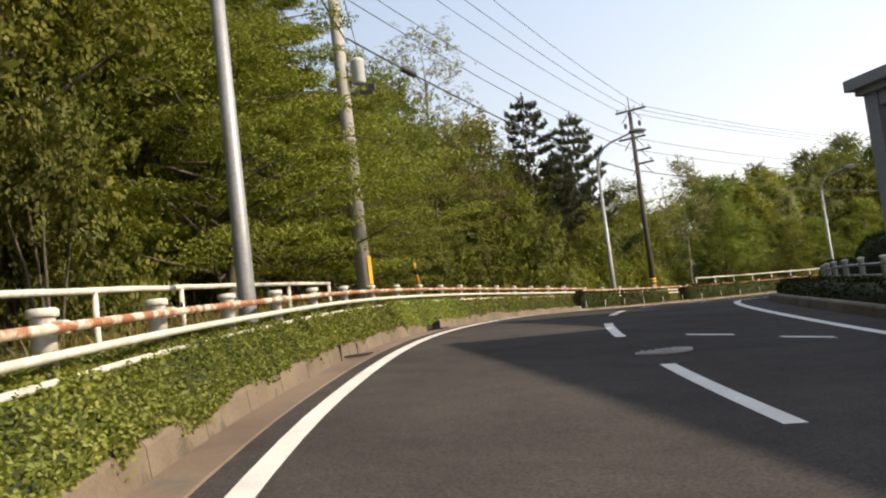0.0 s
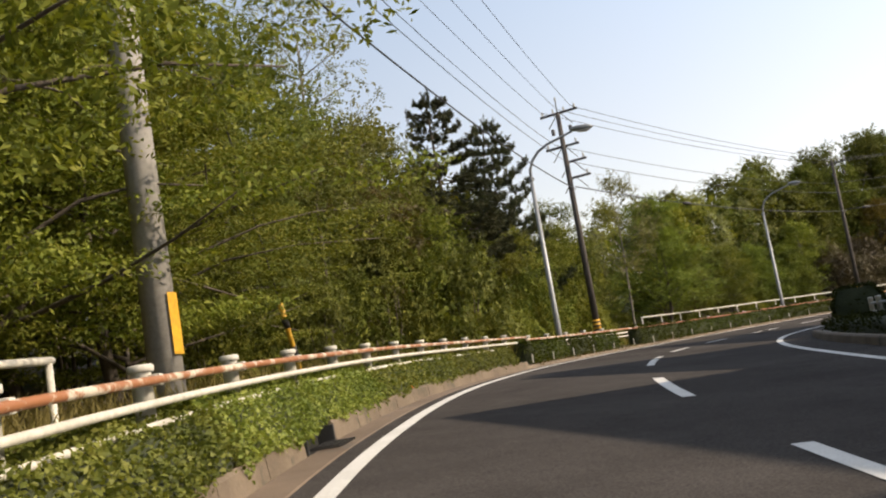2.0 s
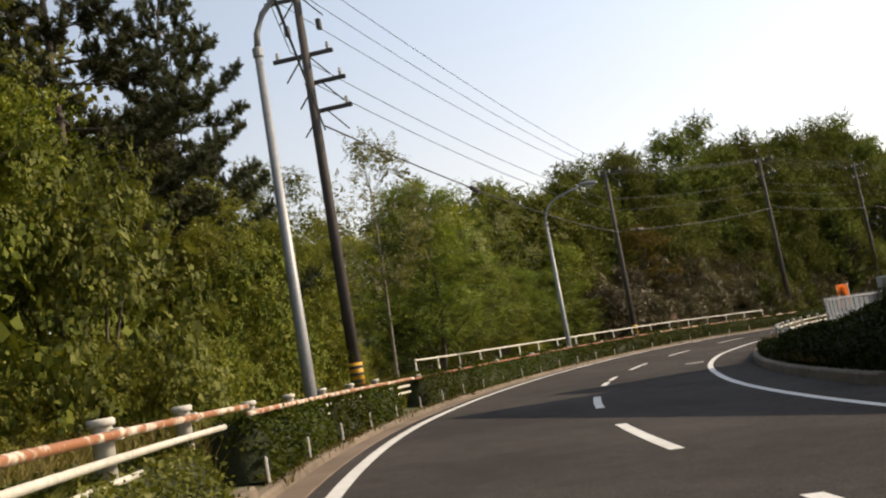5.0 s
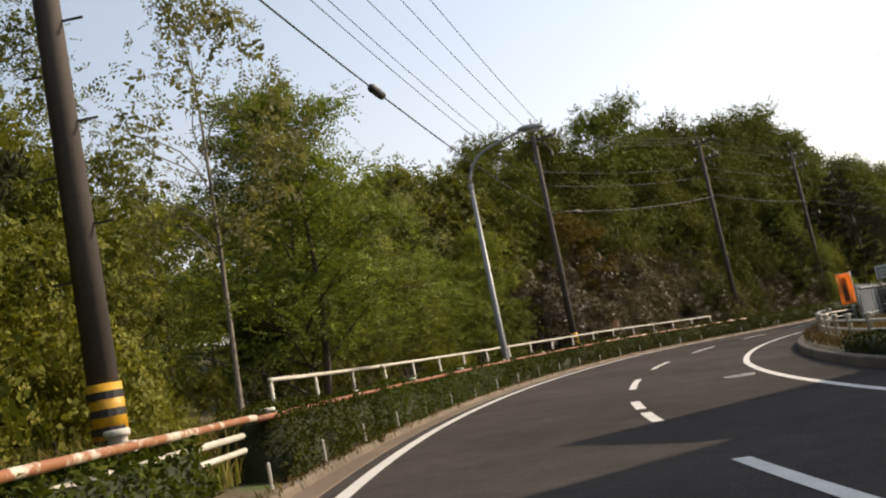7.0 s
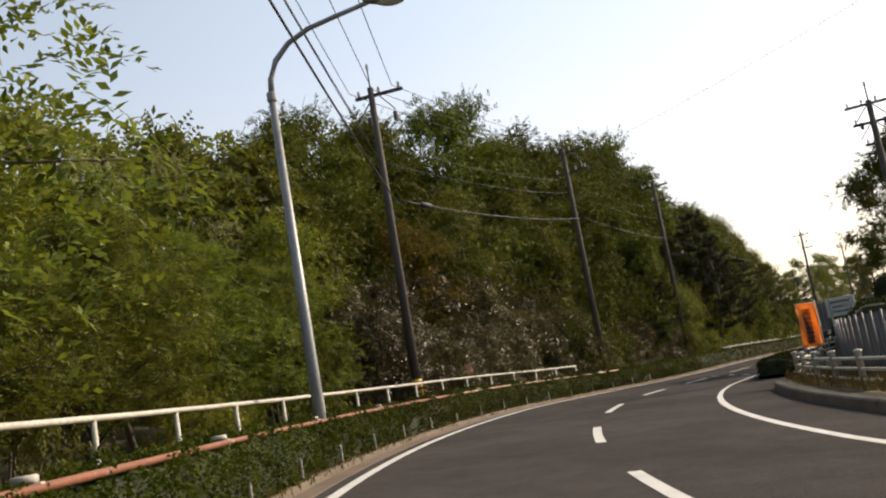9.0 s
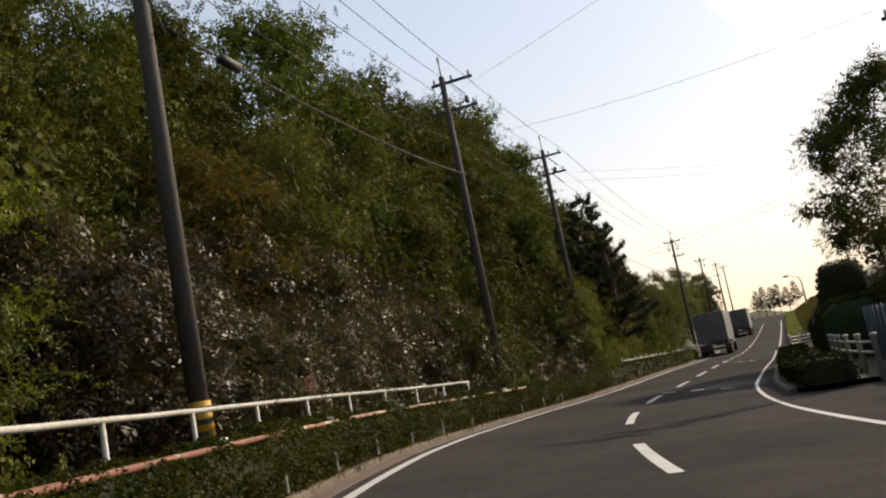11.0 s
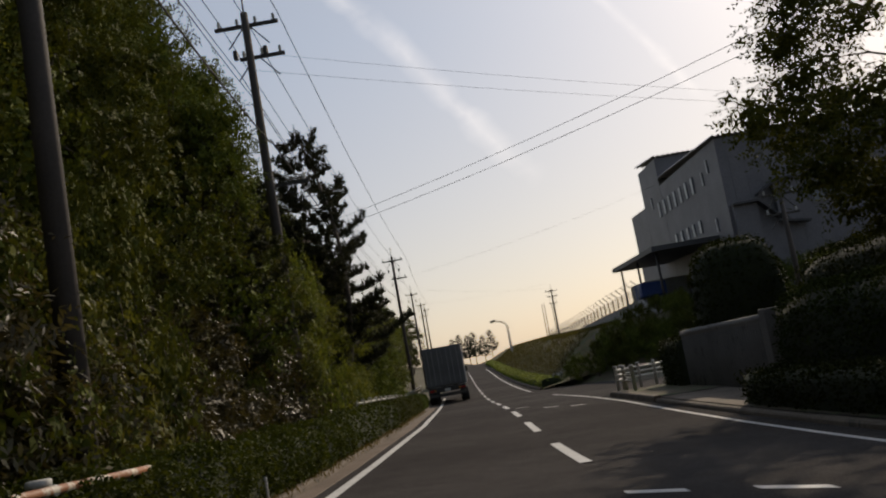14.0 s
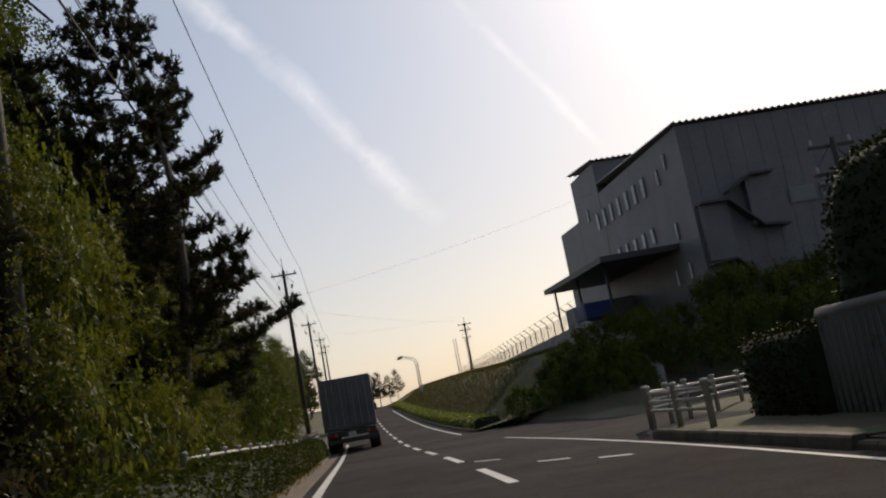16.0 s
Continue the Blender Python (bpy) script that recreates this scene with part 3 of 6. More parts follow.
def line_half(s):
    """Half the inner edge line's width: worn thinner past the bend."""
    return 0.075 - 0.033 * min(1.0, max(0.0, (s - 72) / 10))


ribbon("edge_line", -30, 152, [(LEFT_LINE - 0.08, 0.006), (LEFT_LINE + 0.08, 0.006)], PAINT, 1.0, "solid white edge line painted on asphalt", "road marking")
ribbon("edge_line", -30, 126, lambda s: [(right_edge(s) - line_half(s), 0.006), (right_edge(s) + line_half(s), 0.006)], PAINT, 1.0, "solid white edge line along the inner side of the bend", "road marking")
ribbon("edge_line", 139, 215, [(-2.62, 0.006), (-2.5, 0.006)], PAINT, 1.0, "thin white edge line beyond the side road", "road marking")


def dashes():
    starts = [5.4, 12.6, 19.9, 27.6, 35.6, 42.6, 57.6, 65.2, 73.3, 80.9, 87.9, 95.6, 102.4, 108.9, 115.4, 121.9] + [128.5 + 6.6 * k for k in range(13)]
    lengths = [(a, 3.5) for a in starts] + [(31.7, 0.8), (50.2, 1.6), (52.5, 1.7)]
    ob = thing("centre_line", "dashed white centre line painted on asphalt", "road marking", None, "", "structure")
    for a, ln in lengths:
        verts, faces = [], []
        for i in range(6):
            s = a + ln * i / 5
            verts += [at(s, -0.075, 0.006), at(s, 0.075, 0.006)]
        faces = [(2 * i, 2 * i + 1, 2 * i + 3, 2 * i + 2) for i in range(5)]
        mesh_object("dash", verts, faces, PAINT, ob)
    return ob


dashes()


def stroke(s0, d0, s1, d1, width, label):
    """A short painted stroke that lies aslant across the road."""
    verts = [at(s0 + (s1 - s0) * u + (w - 0.5) * width, d0 + (d1 - d0) * u, 0.007) for u in np.linspace(0, 1, 5) for w in (0, 1)]
    faces = [(2 * i, 2 * i + 2, 2 * i + 3, 2 * i + 1) for i in range(4)]
    tagged(mesh_object("guide_stroke", verts, faces, PAINT), label, "road marking", "guide strokes", "structure")


for s0, d0, s1, d1 in ((114.8, -0.19, 114.1, -0.58), (111.8, -0.84, 111.3, -1.27), (110.4, -1.49, 110.0, -1.87), (92.5, 0.1, 92.1, -0.34), (91.7, -0.78, 91.2, -1.19), (90.2, -1.68, 89.7, -2.05), (12.25, -0.82, 11.75, -1.32), (11.0, -1.7, 10.5, -2.15)):
    stroke(s0, d0, s1, d1, 0.22, "short white guide stroke at the side road")


def manhole(s, d):
    ob = thing("manhole_cover", "round worn iron manhole cover set in the road", "manhole", there(s, d, 0.0))
    bm = bmesh.new()
    lathe(bm, [(0.36, -0.05), (0.36, 0.004), (0.34, 0.006)], sides=28)
    part("frame_ring", bm, PALE, ob)
    bm = bmesh.new()
    lathe(bm, [(0.3, -0.04), (0.3, 0.009), (0.28, 0.012)], sides=28)
    for k in range(5):
        box(bm, (0.5 - 0.09 * abs(k - 2), 0.03, 0.01), (0, 0.09 * (k - 2), 0.014))
    part("lid", bm, FADED, ob)


manhole(10.3, -0.17)
manhole(57.5, -2.0)

GUT0, GUT1, KERB1 = 3.36, 3.72, 3.9
ribbon("gutter", -40, 152, [(GUT0, -0.003), (GUT0 + 0.02, 0.006), (GUT1, -0.012)], GUTTER, 1.0, "stained concrete gutter strip beside the kerb", "gutter")
ribbon("verge", -40, 152, lambda s: [(KERB1 - 0.02, 0.14 if s < 35.5 else 0.05), (4.6, 0.17 if s < 35.5 else 0.1), (5.6, 0.15), (7.2, 0.14), (10, 0.72)], DIRT, 1.0, "earth verge with leaf litter behind the kerb", "verge", wave=lambda s, d: 0.05 * noise3(s * 0.7, d * 1.3) if d > 4 else 0)


def kerb_row(s0, s1, d0, d1, height, label, gaps=(), drop=0.0):
    """Kerb stones laid end to end with open joints; gaps are the drain inlets."""
    ob = thing("kerb", label, "kerb", None, "", "structure")
    s = s0
    while s < s1:
        e = min(s1, s + 1.2)
        if not any(a < (s + e) / 2 < b for a, b in gaps):
            verts = []
            for t in (s + 0.008, (s + e) / 2, e - 0.008):
                j = 0.008 * noise3(t * 3.1, d0 * 5)
                for d, h in ((d0, -0.1), (d0 + 0.03 * (1 if d1 > d0 else -1), height - 0.03 + j), (d0 + 0.055 * (1 if d1 > d0 else -1), height + j), (d1, height + j), (d1, -0.1)):
                    verts.append(at(t, d, h))
            faces = []
            for i in range(2):
                for k in range(4):
                    a = i * 5 + k
                    q = (a, a + 1, a + 6, a + 5)
                    faces.append(q if d1 > d0 else q[::-1])
            faces += [(0, 1, 2, 3, 4)[::-1], (10, 11, 12, 13, 14)]
            mesh_object("kerb_stone", verts, faces, CONCRETE, ob)
        s = e


kerb_row(-8, 35.2, GUT1, KERB1, 0.19, "brown-stained concrete kerb beside the hedge", gaps=((11.9, 12.8), (18.4, 19.4)))
kerb_row(35.2, 152, GUT1, KERB1, 0.07, "low brown-stained concrete kerb below the hedge")


def drain_inlet(s):
    ob = thing("drain_inlet", "dark recessed drain inlet in the concrete kerb", "drain", there(s, GUT1 + 0.1, 0.0))
    bm = bmesh.new()
    box(bm, (1.2, 0.04, 0.3), (0, 0.1, 0.02))
    box(bm, (0.05, 0.2, 0.3), (-0.57, 0, 0.02), bevel=0.01)
    box(bm, (0.05, 0.2, 0.3), (0.57, 0, 0.02), bevel=0.01)
    part("recess", bm, BLACK_PLASTIC, ob)
    bm = bmesh.new()
    for k in range(7):
        box(bm, (0.03, 0.3, 0.03), (-0.36 + 0.12 * k, -0.2, 0.0))
    part("grate", bm, IRON, ob)


drain_inlet(12.4)
drain_inlet(19.0)

# inner side of the bend
kerb_row(-8, 36, -3.55, -3.75, 0.16, "dark concrete kerb below the inner hedge")
kerb_row(40.5, 76, -3.85, -4.05, 0.18, "concrete kerb round the railed island")
kerb_row(84, 106, -2.98, -3.16, 0.08, "concrete kerb below the boundary hedge")
kerb_row(106, 112.5, -2.95, -3.15, 0.14, "concrete kerb at the corner of the side road")
kerb_row(139, 215, -3.1, -3.25, 0.14, "concrete kerb below the grass bank")
ribbon("pavement", -10, 36, [(-9, 0.1), (-3.74, 0.13)], PALE, 2.0, "grey concrete strip behind the inner kerb", "pavement")
ribbon("pavement", 40.5, 76, [(-9, 0.1), (-4.04, 0.15)], DIRT, 1.0, "earth island with dry grass behind the kerb", "verge")
ribbon("pavement", 84, 99.6, [(-9, 0.1), (-3.15, 0.1)], DIRT, 1.0, "earth bed with dry grass behind the kerb", "pavement")
ribbon("pavement", 99.6, 106, [(-9, 0.1), (-3.15, 0.1)], CONCRETE, 1.0, "worn grey footway slabs at the corner", "pavement")
ribbon("pavement", 106, 112.6, lambda s: [(-9, 0.1), (-3.14, 0.12)], DIRT, 1.0, "earth corner bed with dry grass", "pavement")


def verge_bank():
    """The grass bank beyond the side road, with a low hedge at its foot."""
    ribbon("grass_bank", 139, 262, lambda s: [(-11.9, 0.1 + land(s, -11.9)), (-10.2, 0.1 + land(s, -10.2)), (-8.5, 0.05 + land(s, -8.5)), (-6.5, 0.05 + land(s, -6.5)), (-4.8, 0.1 + land(s, -4.8)), (-3.24, 0.1)], GRASS_SOIL, 2.0, "steep yellow-green grass bank beside the road", "bank", wave=lambda s, d: 0.2 * noise3(s * 0.5, d * 0.8) + 0.12 * noise3(s * 1.3, d * 1.6))


GRASS_SOIL = worn("grass_thatch", (0.085, 0.07, 0.022), (0.17, 0.125, 0.042), 0.7, 20, 0.95, relief=0.9, depth=0.04, stain=(0.07, 0.1, 0.03), stain_at=0.5)
verge_bank()


# ---- hedges ----
def hedge_profile_object(name, label, s0, s1, outline, seed, material=HEDGE_LEAF, density=420, length=0.075, width=0.045, rough=0.05, place=at):
    """A clipped hedge: a closed inner body, blackened for the shade within, and a skin of small leaves. outline(s): (d,
    h) round its section from foot to foot.
    """
    rng = np.random.default_rng(seed)
    ob = thing(name, label, "hedge")
    n = max(2, int((s1 - s0) / 0.6))
    verts, faces, w = [], [], 0
    for i in range(n + 1):
        s = s0 + (s1 - s0) * i / n
        row = outline(s)
        w = len(row)
        md = sum(d for d, h in row) / w
        for d, h in row:
            q = 0.93 if h > 0.1 else 1.0
            verts.append(place(s, md + (d - md) * 0.9, h * q + 0.03 * noise3(s * 1.7, d * 3)))
    for i in range(n):
        for k in range(w - 1):
            a = i * w + k
            faces.append((a, a + 1, a + w + 1, a + w))
    faces += [tuple(range(w))[::-1], tuple(range(n * w, n * w + w))]
    mesh_object("inner_body", verts, faces, INNER_SHADE, ob, "", True)
    centres = []
    ln = s1 - s0
    row = outline((s0 + s1) / 2)
    per = sum(math.dist(a, b) for a, b in zip(row, row[1:]))
    count = int(ln * per * density)
    ss = s0 + rng.uniform(0, 1, count) * ln
    us = rng.uniform(0, per, count)
    for s, u in zip(ss, us):
        row = outline(s)
        k = 0
        while k < len(row) - 2 and u > math.dist(row[k], row[k + 1]):
            u -= math.dist(row[k], row[k + 1])
            k += 1
        f = min(1.0, u / max(1e-6, math.dist(row[k], row[k + 1])))
        d, h = row[k][0] + (row[k + 1][0] - row[k][0]) * f, row[k][1] + (row[k + 1][1] - row[k][1]) * f
        swell = rough * (noise3(s * 1.3, d * 2.0, h * 2.0 + seed) + 0.6 * noise3(s * 4, d * 5, h * 5 + seed))
        centres.append(tuple(place(s, d + swell * 0.5, h + swell)))
    for e in (s0, s1):
        row = outline(e)
        md, mh = sum(d for d, h in row) / len(row), sum(h for d, h in row) / len(row)
        for _ in range(int(density * 0.45)):
            d, h = row[int(rng.integers(len(row)))]
            u = rng.uniform(0, 1) ** 0.5
            centres.append(tuple(place(e + 0.04 * rng.normal(), md + (d - md) * u + 0.05 * rng.normal(), max(0.08, mh + (h - mh) * u + 0.05 * rng.normal()))))
    count = len(centres)
    spread = [(0.035, 0.035, 0.035)] * count
    quads_object("leaves", [leaf_cloud(rng, centres, spread, 1, length, width, 0.0, 0.6)], material, ob)
    return ob


# near-black green that paints the shade between the hedge leaves
INNER_SHADE = worn("hedge_inner_shade", (0.022, 0.03, 0.01), (0.04, 0.05, 0.018), 4, 30, 0.95, relief=0.8, depth=0.02)


def roadside(s):
    """The low sprawling hedge under the rails."""
    t = 0.06 * noise3(s * 0.45, 3.3)
    return [(3.8, 0.14), (3.74, 0.24 + t * 0.5), (3.83, 0.41 + t), (3.95, 0.57 + t), (4.1, 0.63 + t), (4.4, 0.62 + t), (4.7, 0.4)]


for a in np.arange(-7, 34, 5.9):
    hedge_profile_object("hedge", "low sunlit green hedge spilling over the kerb", a, min(34.5, a + 5.9), roadside, int(a) + 60, density=3400 if a < 9 else 2200 if a < 22 else 1100, length=0.042 if a < 9 else 0.05 if a < 22 else 0.06, width=0.024 if a < 9 else 0.03 if a < 22 else 0.036, rough=0.09)


def clipped(top, d0=3.86, d1=4.55, foot=0.1):
    def row(s):
        t = 0.08 * noise3(s * 0.8, 9.1) + 0.06 * noise3(s * 2.1, 4.7)
        j = 0.09 * noise3(s * 1.6, 2.2)
        return [(d0, foot), (d0 - 0.05 + j, top * 0.55), (d0 + 0.06, top - 0.06 + t), (d0 + 0.22, top + t), (d1 - 0.15, top + t), (d1, top - 0.1 + t), (d1, foot)]
    return row


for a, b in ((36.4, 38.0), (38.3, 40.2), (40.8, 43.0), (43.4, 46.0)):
    hedge_profile_object("hedge", "clipped green hedge bush between the rail posts", a, b, clipped(0.74), int(a) + 7, HEDGE_MID_SHADE, density=700)
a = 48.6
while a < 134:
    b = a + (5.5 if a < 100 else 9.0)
    hedge_profile_object("hedge", "long clipped green hedge along the kerb", a, b - 0.12, clipped(0.8, 3.86, 4.8), int(a) + 11, HEDGE_MID_SHADE, density=1500 if 65 < a < 100 else 1100 if a < 100 else 340, length=0.058 if a < 100 else 0.075, width=0.034 if a < 100 else 0.045, rough=0.14)
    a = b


# ---- guard rails ----
RAIL_D = 4.02


def rail_line(name, label, s0, s1, d, h, radius, material, parent, step=0.7, sides=8):
    n = max(1, int((s1 - s0) / step))
    return tube(name, [at(s0 + (s1 - s0) * i / n, d, h + 0.008 * noise3(s0 + i, d)) for i in range(n + 1)], radius, material, parent, sides, label)


def guard_post_mesh():
    bm = bmesh.new()
    lathe(bm, [(0.068, -0.15), (0.068, 0.84), (0.072, 0.845)], sides=12)
    lathe(bm, [(0.08, 0.835), (0.088, 0.84), (0.088, 0.875), (0.075, 0.885)], sides=12)
    me = bpy.data.meshes.new("guard_post")
    bm.to_mesh(me)
    bm.free()
    me.materials.append(POST_PAINT)
    me.shade_smooth()
    return me


GUARD_POST = guard_post_mesh()


def clamp_mesh():
    bm = bmesh.new()
    box(bm, (0.07, 0.09, 0.075), (0, 0, 0), bevel=0.012)
    me = bpy.data.meshes.new("clamp")
    bm.to_mesh(me)
    bm.free()
    me.materials.append(POST_PAINT)
    return me


CLAMP = clamp_mesh()


def guard_fence(label, s0, s1, rails, spacing=1.85, sink=0.0):
    """Thick capped posts that carry pipe rails on their road side."""
    ob = thing("guard_rail", label, "guard rail")
    s = s0
    while s <= s1:
        share("post", GUARD_POST, ob, there(s, RAIL_D + 0.12, 0.1 - sink))
        share("clamp", CLAMP, ob, there(s, RAIL_D + 0.03, rails[0][3]))
        s += spacing
    for name, a, b, h, r, m in rails:
        rail_line(name, "", a, b, RAIL_D, h, r, m, ob)
    return ob


guard_fence("low guard rail with rusty top pipe and white lower pipes", -9.9, 35.0,
            [("top_pipe", -10, 36.4, 0.88, 0.03, RUST_PIPE), ("middle_pipe", -10, 35.4, 0.735, 0.028, WHITE_PIPE), ("lower_pipe", -10, 33.0, 0.6, 0.024, WHITE_PIPE)])
guard_fence("low guard rail with two white pipes and an end post", 36.9, 47.0,
            [("top_pipe", 36.4, 48.0, 0.8, 0.034, RUST_PIPE), ("middle_pipe", 39.4, 47.5, 0.66, 0.03, WHITE_PIPE), ("lower_pipe", 39.4, 47.5, 0.52, 0.028, WHITE_PIPE)], 2.02, 0.06)
guard_fence("long rust-red pipe rail half buried in the hedge", 48.8, 92.0,
            [("top_pipe", 48.0, 76.2, 0.78, 0.034, RED_PIPE), ("top_pipe", 76.2, 92.6, 0.78, 0.034, RUST_PIPE)], 4.2, 0.12)


def pipe_railing(label, s0, s1, d, h, spacing, parent_rails=(1.0,)):
    """A thin tall railing: one top pipe on slim posts."""
    ob = thing("pipe_railing", label, "railing")
    n = int(round((s1 - s0) / spacing))
    for i in range(n + 1):
        s = s0 + (s1 - s0) * i / n
        tube("post", [at(s, d, -0.1), at(s, d, h - 0.02)], 0.03, WHITE_PIPE, ob, 8)
    rail_line("handrail", "", s0 - 0.05, s1 + 0.05, d, h, 0.033, WHITE_PIPE, ob)
    return ob


pipe_railing("thin white pipe handrail behind the guard rail", -9.5, 16.9, 5.2, 1.1, 2.2)
pipe_railing("thin white pipe handrail along the wooded side", 51.7, 90.3, 5.15, 1.2, 2.14)


# ---- lamp posts and utility poles ----
def street_lamp(s, d, height=7.6, reach=2.3, turn=0.0, label="grey steel street lamp with curved arm over the road", lean=0.0):
    ob = thing("street_lamp", label, "street lamp", there(s, d, 0.1, turn, 1.0, False))
    tube("pole", [(0, 0, -0.3), (0, 0, 1.0), (0, 0, height - 1.1)], [0.105, 0.1, 0.062], GALV, ob, 14)
    bm = bmesh.new()
    lathe(bm, [(0.16, -0.02), (0.16, 0.03), (0.13, 0.04)], sides=14)
    for k in range(4):
        lathe(bm, [(0.018, 0.03), (0.018, 0.07)], (0.125 * math.cos(k * 1.571 + 0.78), 0.125 * math.sin(k * 1.571 + 0.78), 0), 6)
    part("base_flange", bm, GALV, ob)
    bm = bmesh.new()
    lathe(bm, [(0.07, height - 1.2), (0.085, height - 1.18), (0.085, height - 1.05), (0.07, height - 1.03)], sides=12)
    part("collar", bm, GALV, ob)
    pts = [(0, 0, height - 1.1), (0, -0.03, height - 0.8), (0, -0.16, height - 0.5), (0, -0.42, height - 0.24), (0, -0.8, height - 0.06), (0, -1.3, height + 0.05), (0, -reach, height + 0.17)]
    tube("arm", pts, [0.055, 0.053, 0.05, 0.047, 0.044, 0.042, 0.04], GALV, ob, 10)
    bm = bmesh.new()
    bmesh.ops.create_uvsphere(bm, u_segments=14, v_segments=8, radius=1.0, matrix=pose(0, -reach - 0.3, height + 0.19, 6) @ Matrix.Diagonal((0.16, 0.42, 0.105, 1)))
    h = part("lamp_head", bm, LAMP_GREY, ob, "", True)
    bm = bmesh.new()
    bmesh.ops.create_uvsphere(bm, u_segments=12, v_segments=6, radius=1.0, matrix=pose(0, -reach - 0.36, height + 0.13, 6) @ Matrix.Diagonal((0.12, 0.27, 0.1, 1)))
    part("glass", bm, PORCELAIN, h, "clouded glass bowl", True)
    return ob


street_lamp(9.75, 4.27, 8.0)
street_lamp(40.5, 4.35, 7.3, 1.75)
street_lamp(65.9, 4.3, 7.25, 1.9)


def insulator(bm, place):
    lathe(bm, [(0.02, 0), (0.05, 0.03), (0.03, 0.06), (0.055, 0.09), (0.03, 0.12), (0.045, 0.15), (0.02, 0.19)], place, 8)


def insulator_mesh():
    bm = bmesh.new()
    insulator(bm, (0, 0, 0))
    me = bpy.data.meshes.new("insulator")
    bm.to_mesh(me)
    bm.free()
    me.materials.append(PORCELAIN)
    return me


INSULATOR = insulator_mesh()


def utility_pole(s, d, height, arms, label, material=POLE_WOOD, girth=0.16, tilt=0.0, guard=True, transformer=False, steps=False):
    """A tapered pole with cross-arms (height, half length, offset), braces and insulators."""
    ob = thing("utility_pole", label, "utility pole", there(s, d, 0.1, bowed=False) @ pose(0, 0, 0, tilt, 0, 0))
    tube("shaft", [(0, 0, -0.6), (0, 0, height * 0.5), (0, 0, height)], [girth, girth * 0.82, girth * 0.62], material, ob, 14)
    for z, half, off, n in arms:
        bm = bmesh.new()
        box(bm, (0.09, 2 * half, 0.09), (0.13, off, z), bevel=0.008)
        for sgn in (-1, 1):
            box(bm, (0.03, 0.03, 0.75), (0.13, off * 0.5 + sgn * 0.3, z - 0.28), tilt=(sgn * 40, 0, 0))
        arm = part("cross_arm", bm, IRON, ob)
        for k in range(n):
            share("insulator", INSULATOR, arm, pose(0.13, off + (-half + 0.12) + (2 * half - 0.24) * (k / max(1, n - 1)), z + 0.045))
    if guard:
        bm = bmesh.new()
        low = 0.95 if transformer else 0.72
        lathe(bm, [(girth * 0.98 + 0.012, low), (girth * 0.96 + 0.012, low + (0.6 if transformer else 0.5))], (0, -0.008, 0), 14)
        if transformer:
            bmesh.ops.delete(bm, geom=[v for v in bm.verts if v.co.y > -0.11], context="VERTS")
        g = part("guard_sleeve", bm, YELLOW, ob, "yellow guard sleeve", True)
        for k in range(0 if transformer else 3):
            bm = bmesh.new()
            lathe(bm, [(girth + 0.016, 0.76 + k * 0.16), (girth + 0.016, 0.83 + k * 0.16)], sides=14)
            part("stripe", bm, BLACK_PLASTIC, g, "dark stripe")
    if material is POLE_WOOD and girth > 0.14:
        tip = tube("top_pin", [(0, 0, height - 0.1), (0, 0, height + 0.62)], 0.025, IRON, ob, 6)
        share("insulator", INSULATOR, tip, pose(0, 0, height + 0.55))
        for k in (-1, 1):
            bm = bmesh.new()
            box(bm, (0.16, 0.12, 0.26), (0.16, arms[0][2] + k * 0.4, arms[0][0] - 0.75), bevel=0.03)
            part("switch_box", bm, IRON, ob)
    if transformer:
        for sgn, z in ((-1, 5.3),):
            bm = bmesh.new()
            lathe(bm, [(0.13, z), (0.15, z + 0.03), (0.15, z + 0.48), (0.16, z + 0.5), (0.13, z + 0.56), (0.03, z + 0.6)], (0.05, sgn * 0.36, 0), 14)
            part("transformer", bm, TANK, ob, "grey cylindrical transformer", True)
        bm = bmesh.new()
        box(bm, (0.08, 1.3, 0.08), (0.05, 0, 5.1))
        box(bm, (0.1, 0.16, 0.16), (0.1, -0.62, 5.2), bevel=0.02)
        part("bracket", bm, IRON, ob)
    if steps:
        for k in range(6):
            bm = bmesh.new()
            box(bm, (0.02, 0.3, 0.02), (0, 0.18 * (-1) ** k, 2.2 + k * 0.5))
            part("step_bolt", bm, IRON, ob)
    return ob


utility_pole(18.6, 5.0, 10.2, [(9.6, 0.8, 0, 3), (8.3, 0.6, 0.2, 2)], "pale concrete utility pole with a grey transformer beside the guard rail", POLE_CONC, 0.175, transformer=True)
utility_pole(47.0, 5.25, 10.0, [(10.05, 0.85, 0, 4), (8.6, 0.75, 0.1, 3), (7.9, 0.5, -0.35, 2), (7.2, 0.5, -0.4, 2)], "dark utility pole with four cross-arms among shrubs", POLE_WOOD, 0.15, steps=True)
utility_pole(76.2, 5.45, 9.8, [(9.6, 0.75, -0.2, 3)], "tall dark utility pole with one cross-arm behind the handrail", POLE_WOOD, 0.145, 0.5)
utility_pole(94.1, 5.3, 11.5, [(11.3, 0.75, -0.3, 3), (10.3, 0.85, -0.2, 4)], "dark utility pole with two cross-arms in front of shrubs", POLE_WOOD, 0.16, guard=False)
utility_pole(107.5, 5.3, 11.4, [(11.1, 0.85, 0, 4), (10.2, 0.6, -0.3, 3), (6.7, 0.55, -0.45, 2)], "dark utility pole with two cross-arms above young trees", POLE_WOOD, 0.16, guard=False)
utility_pole(154.5, 4.9, 11.0, [(10.7, 0.8, 0, 4), (9.3, 0.6, -0.3, 3)], "far dark utility pole beyond the parked lorries", POLE_WOOD, 0.16, guard=False)
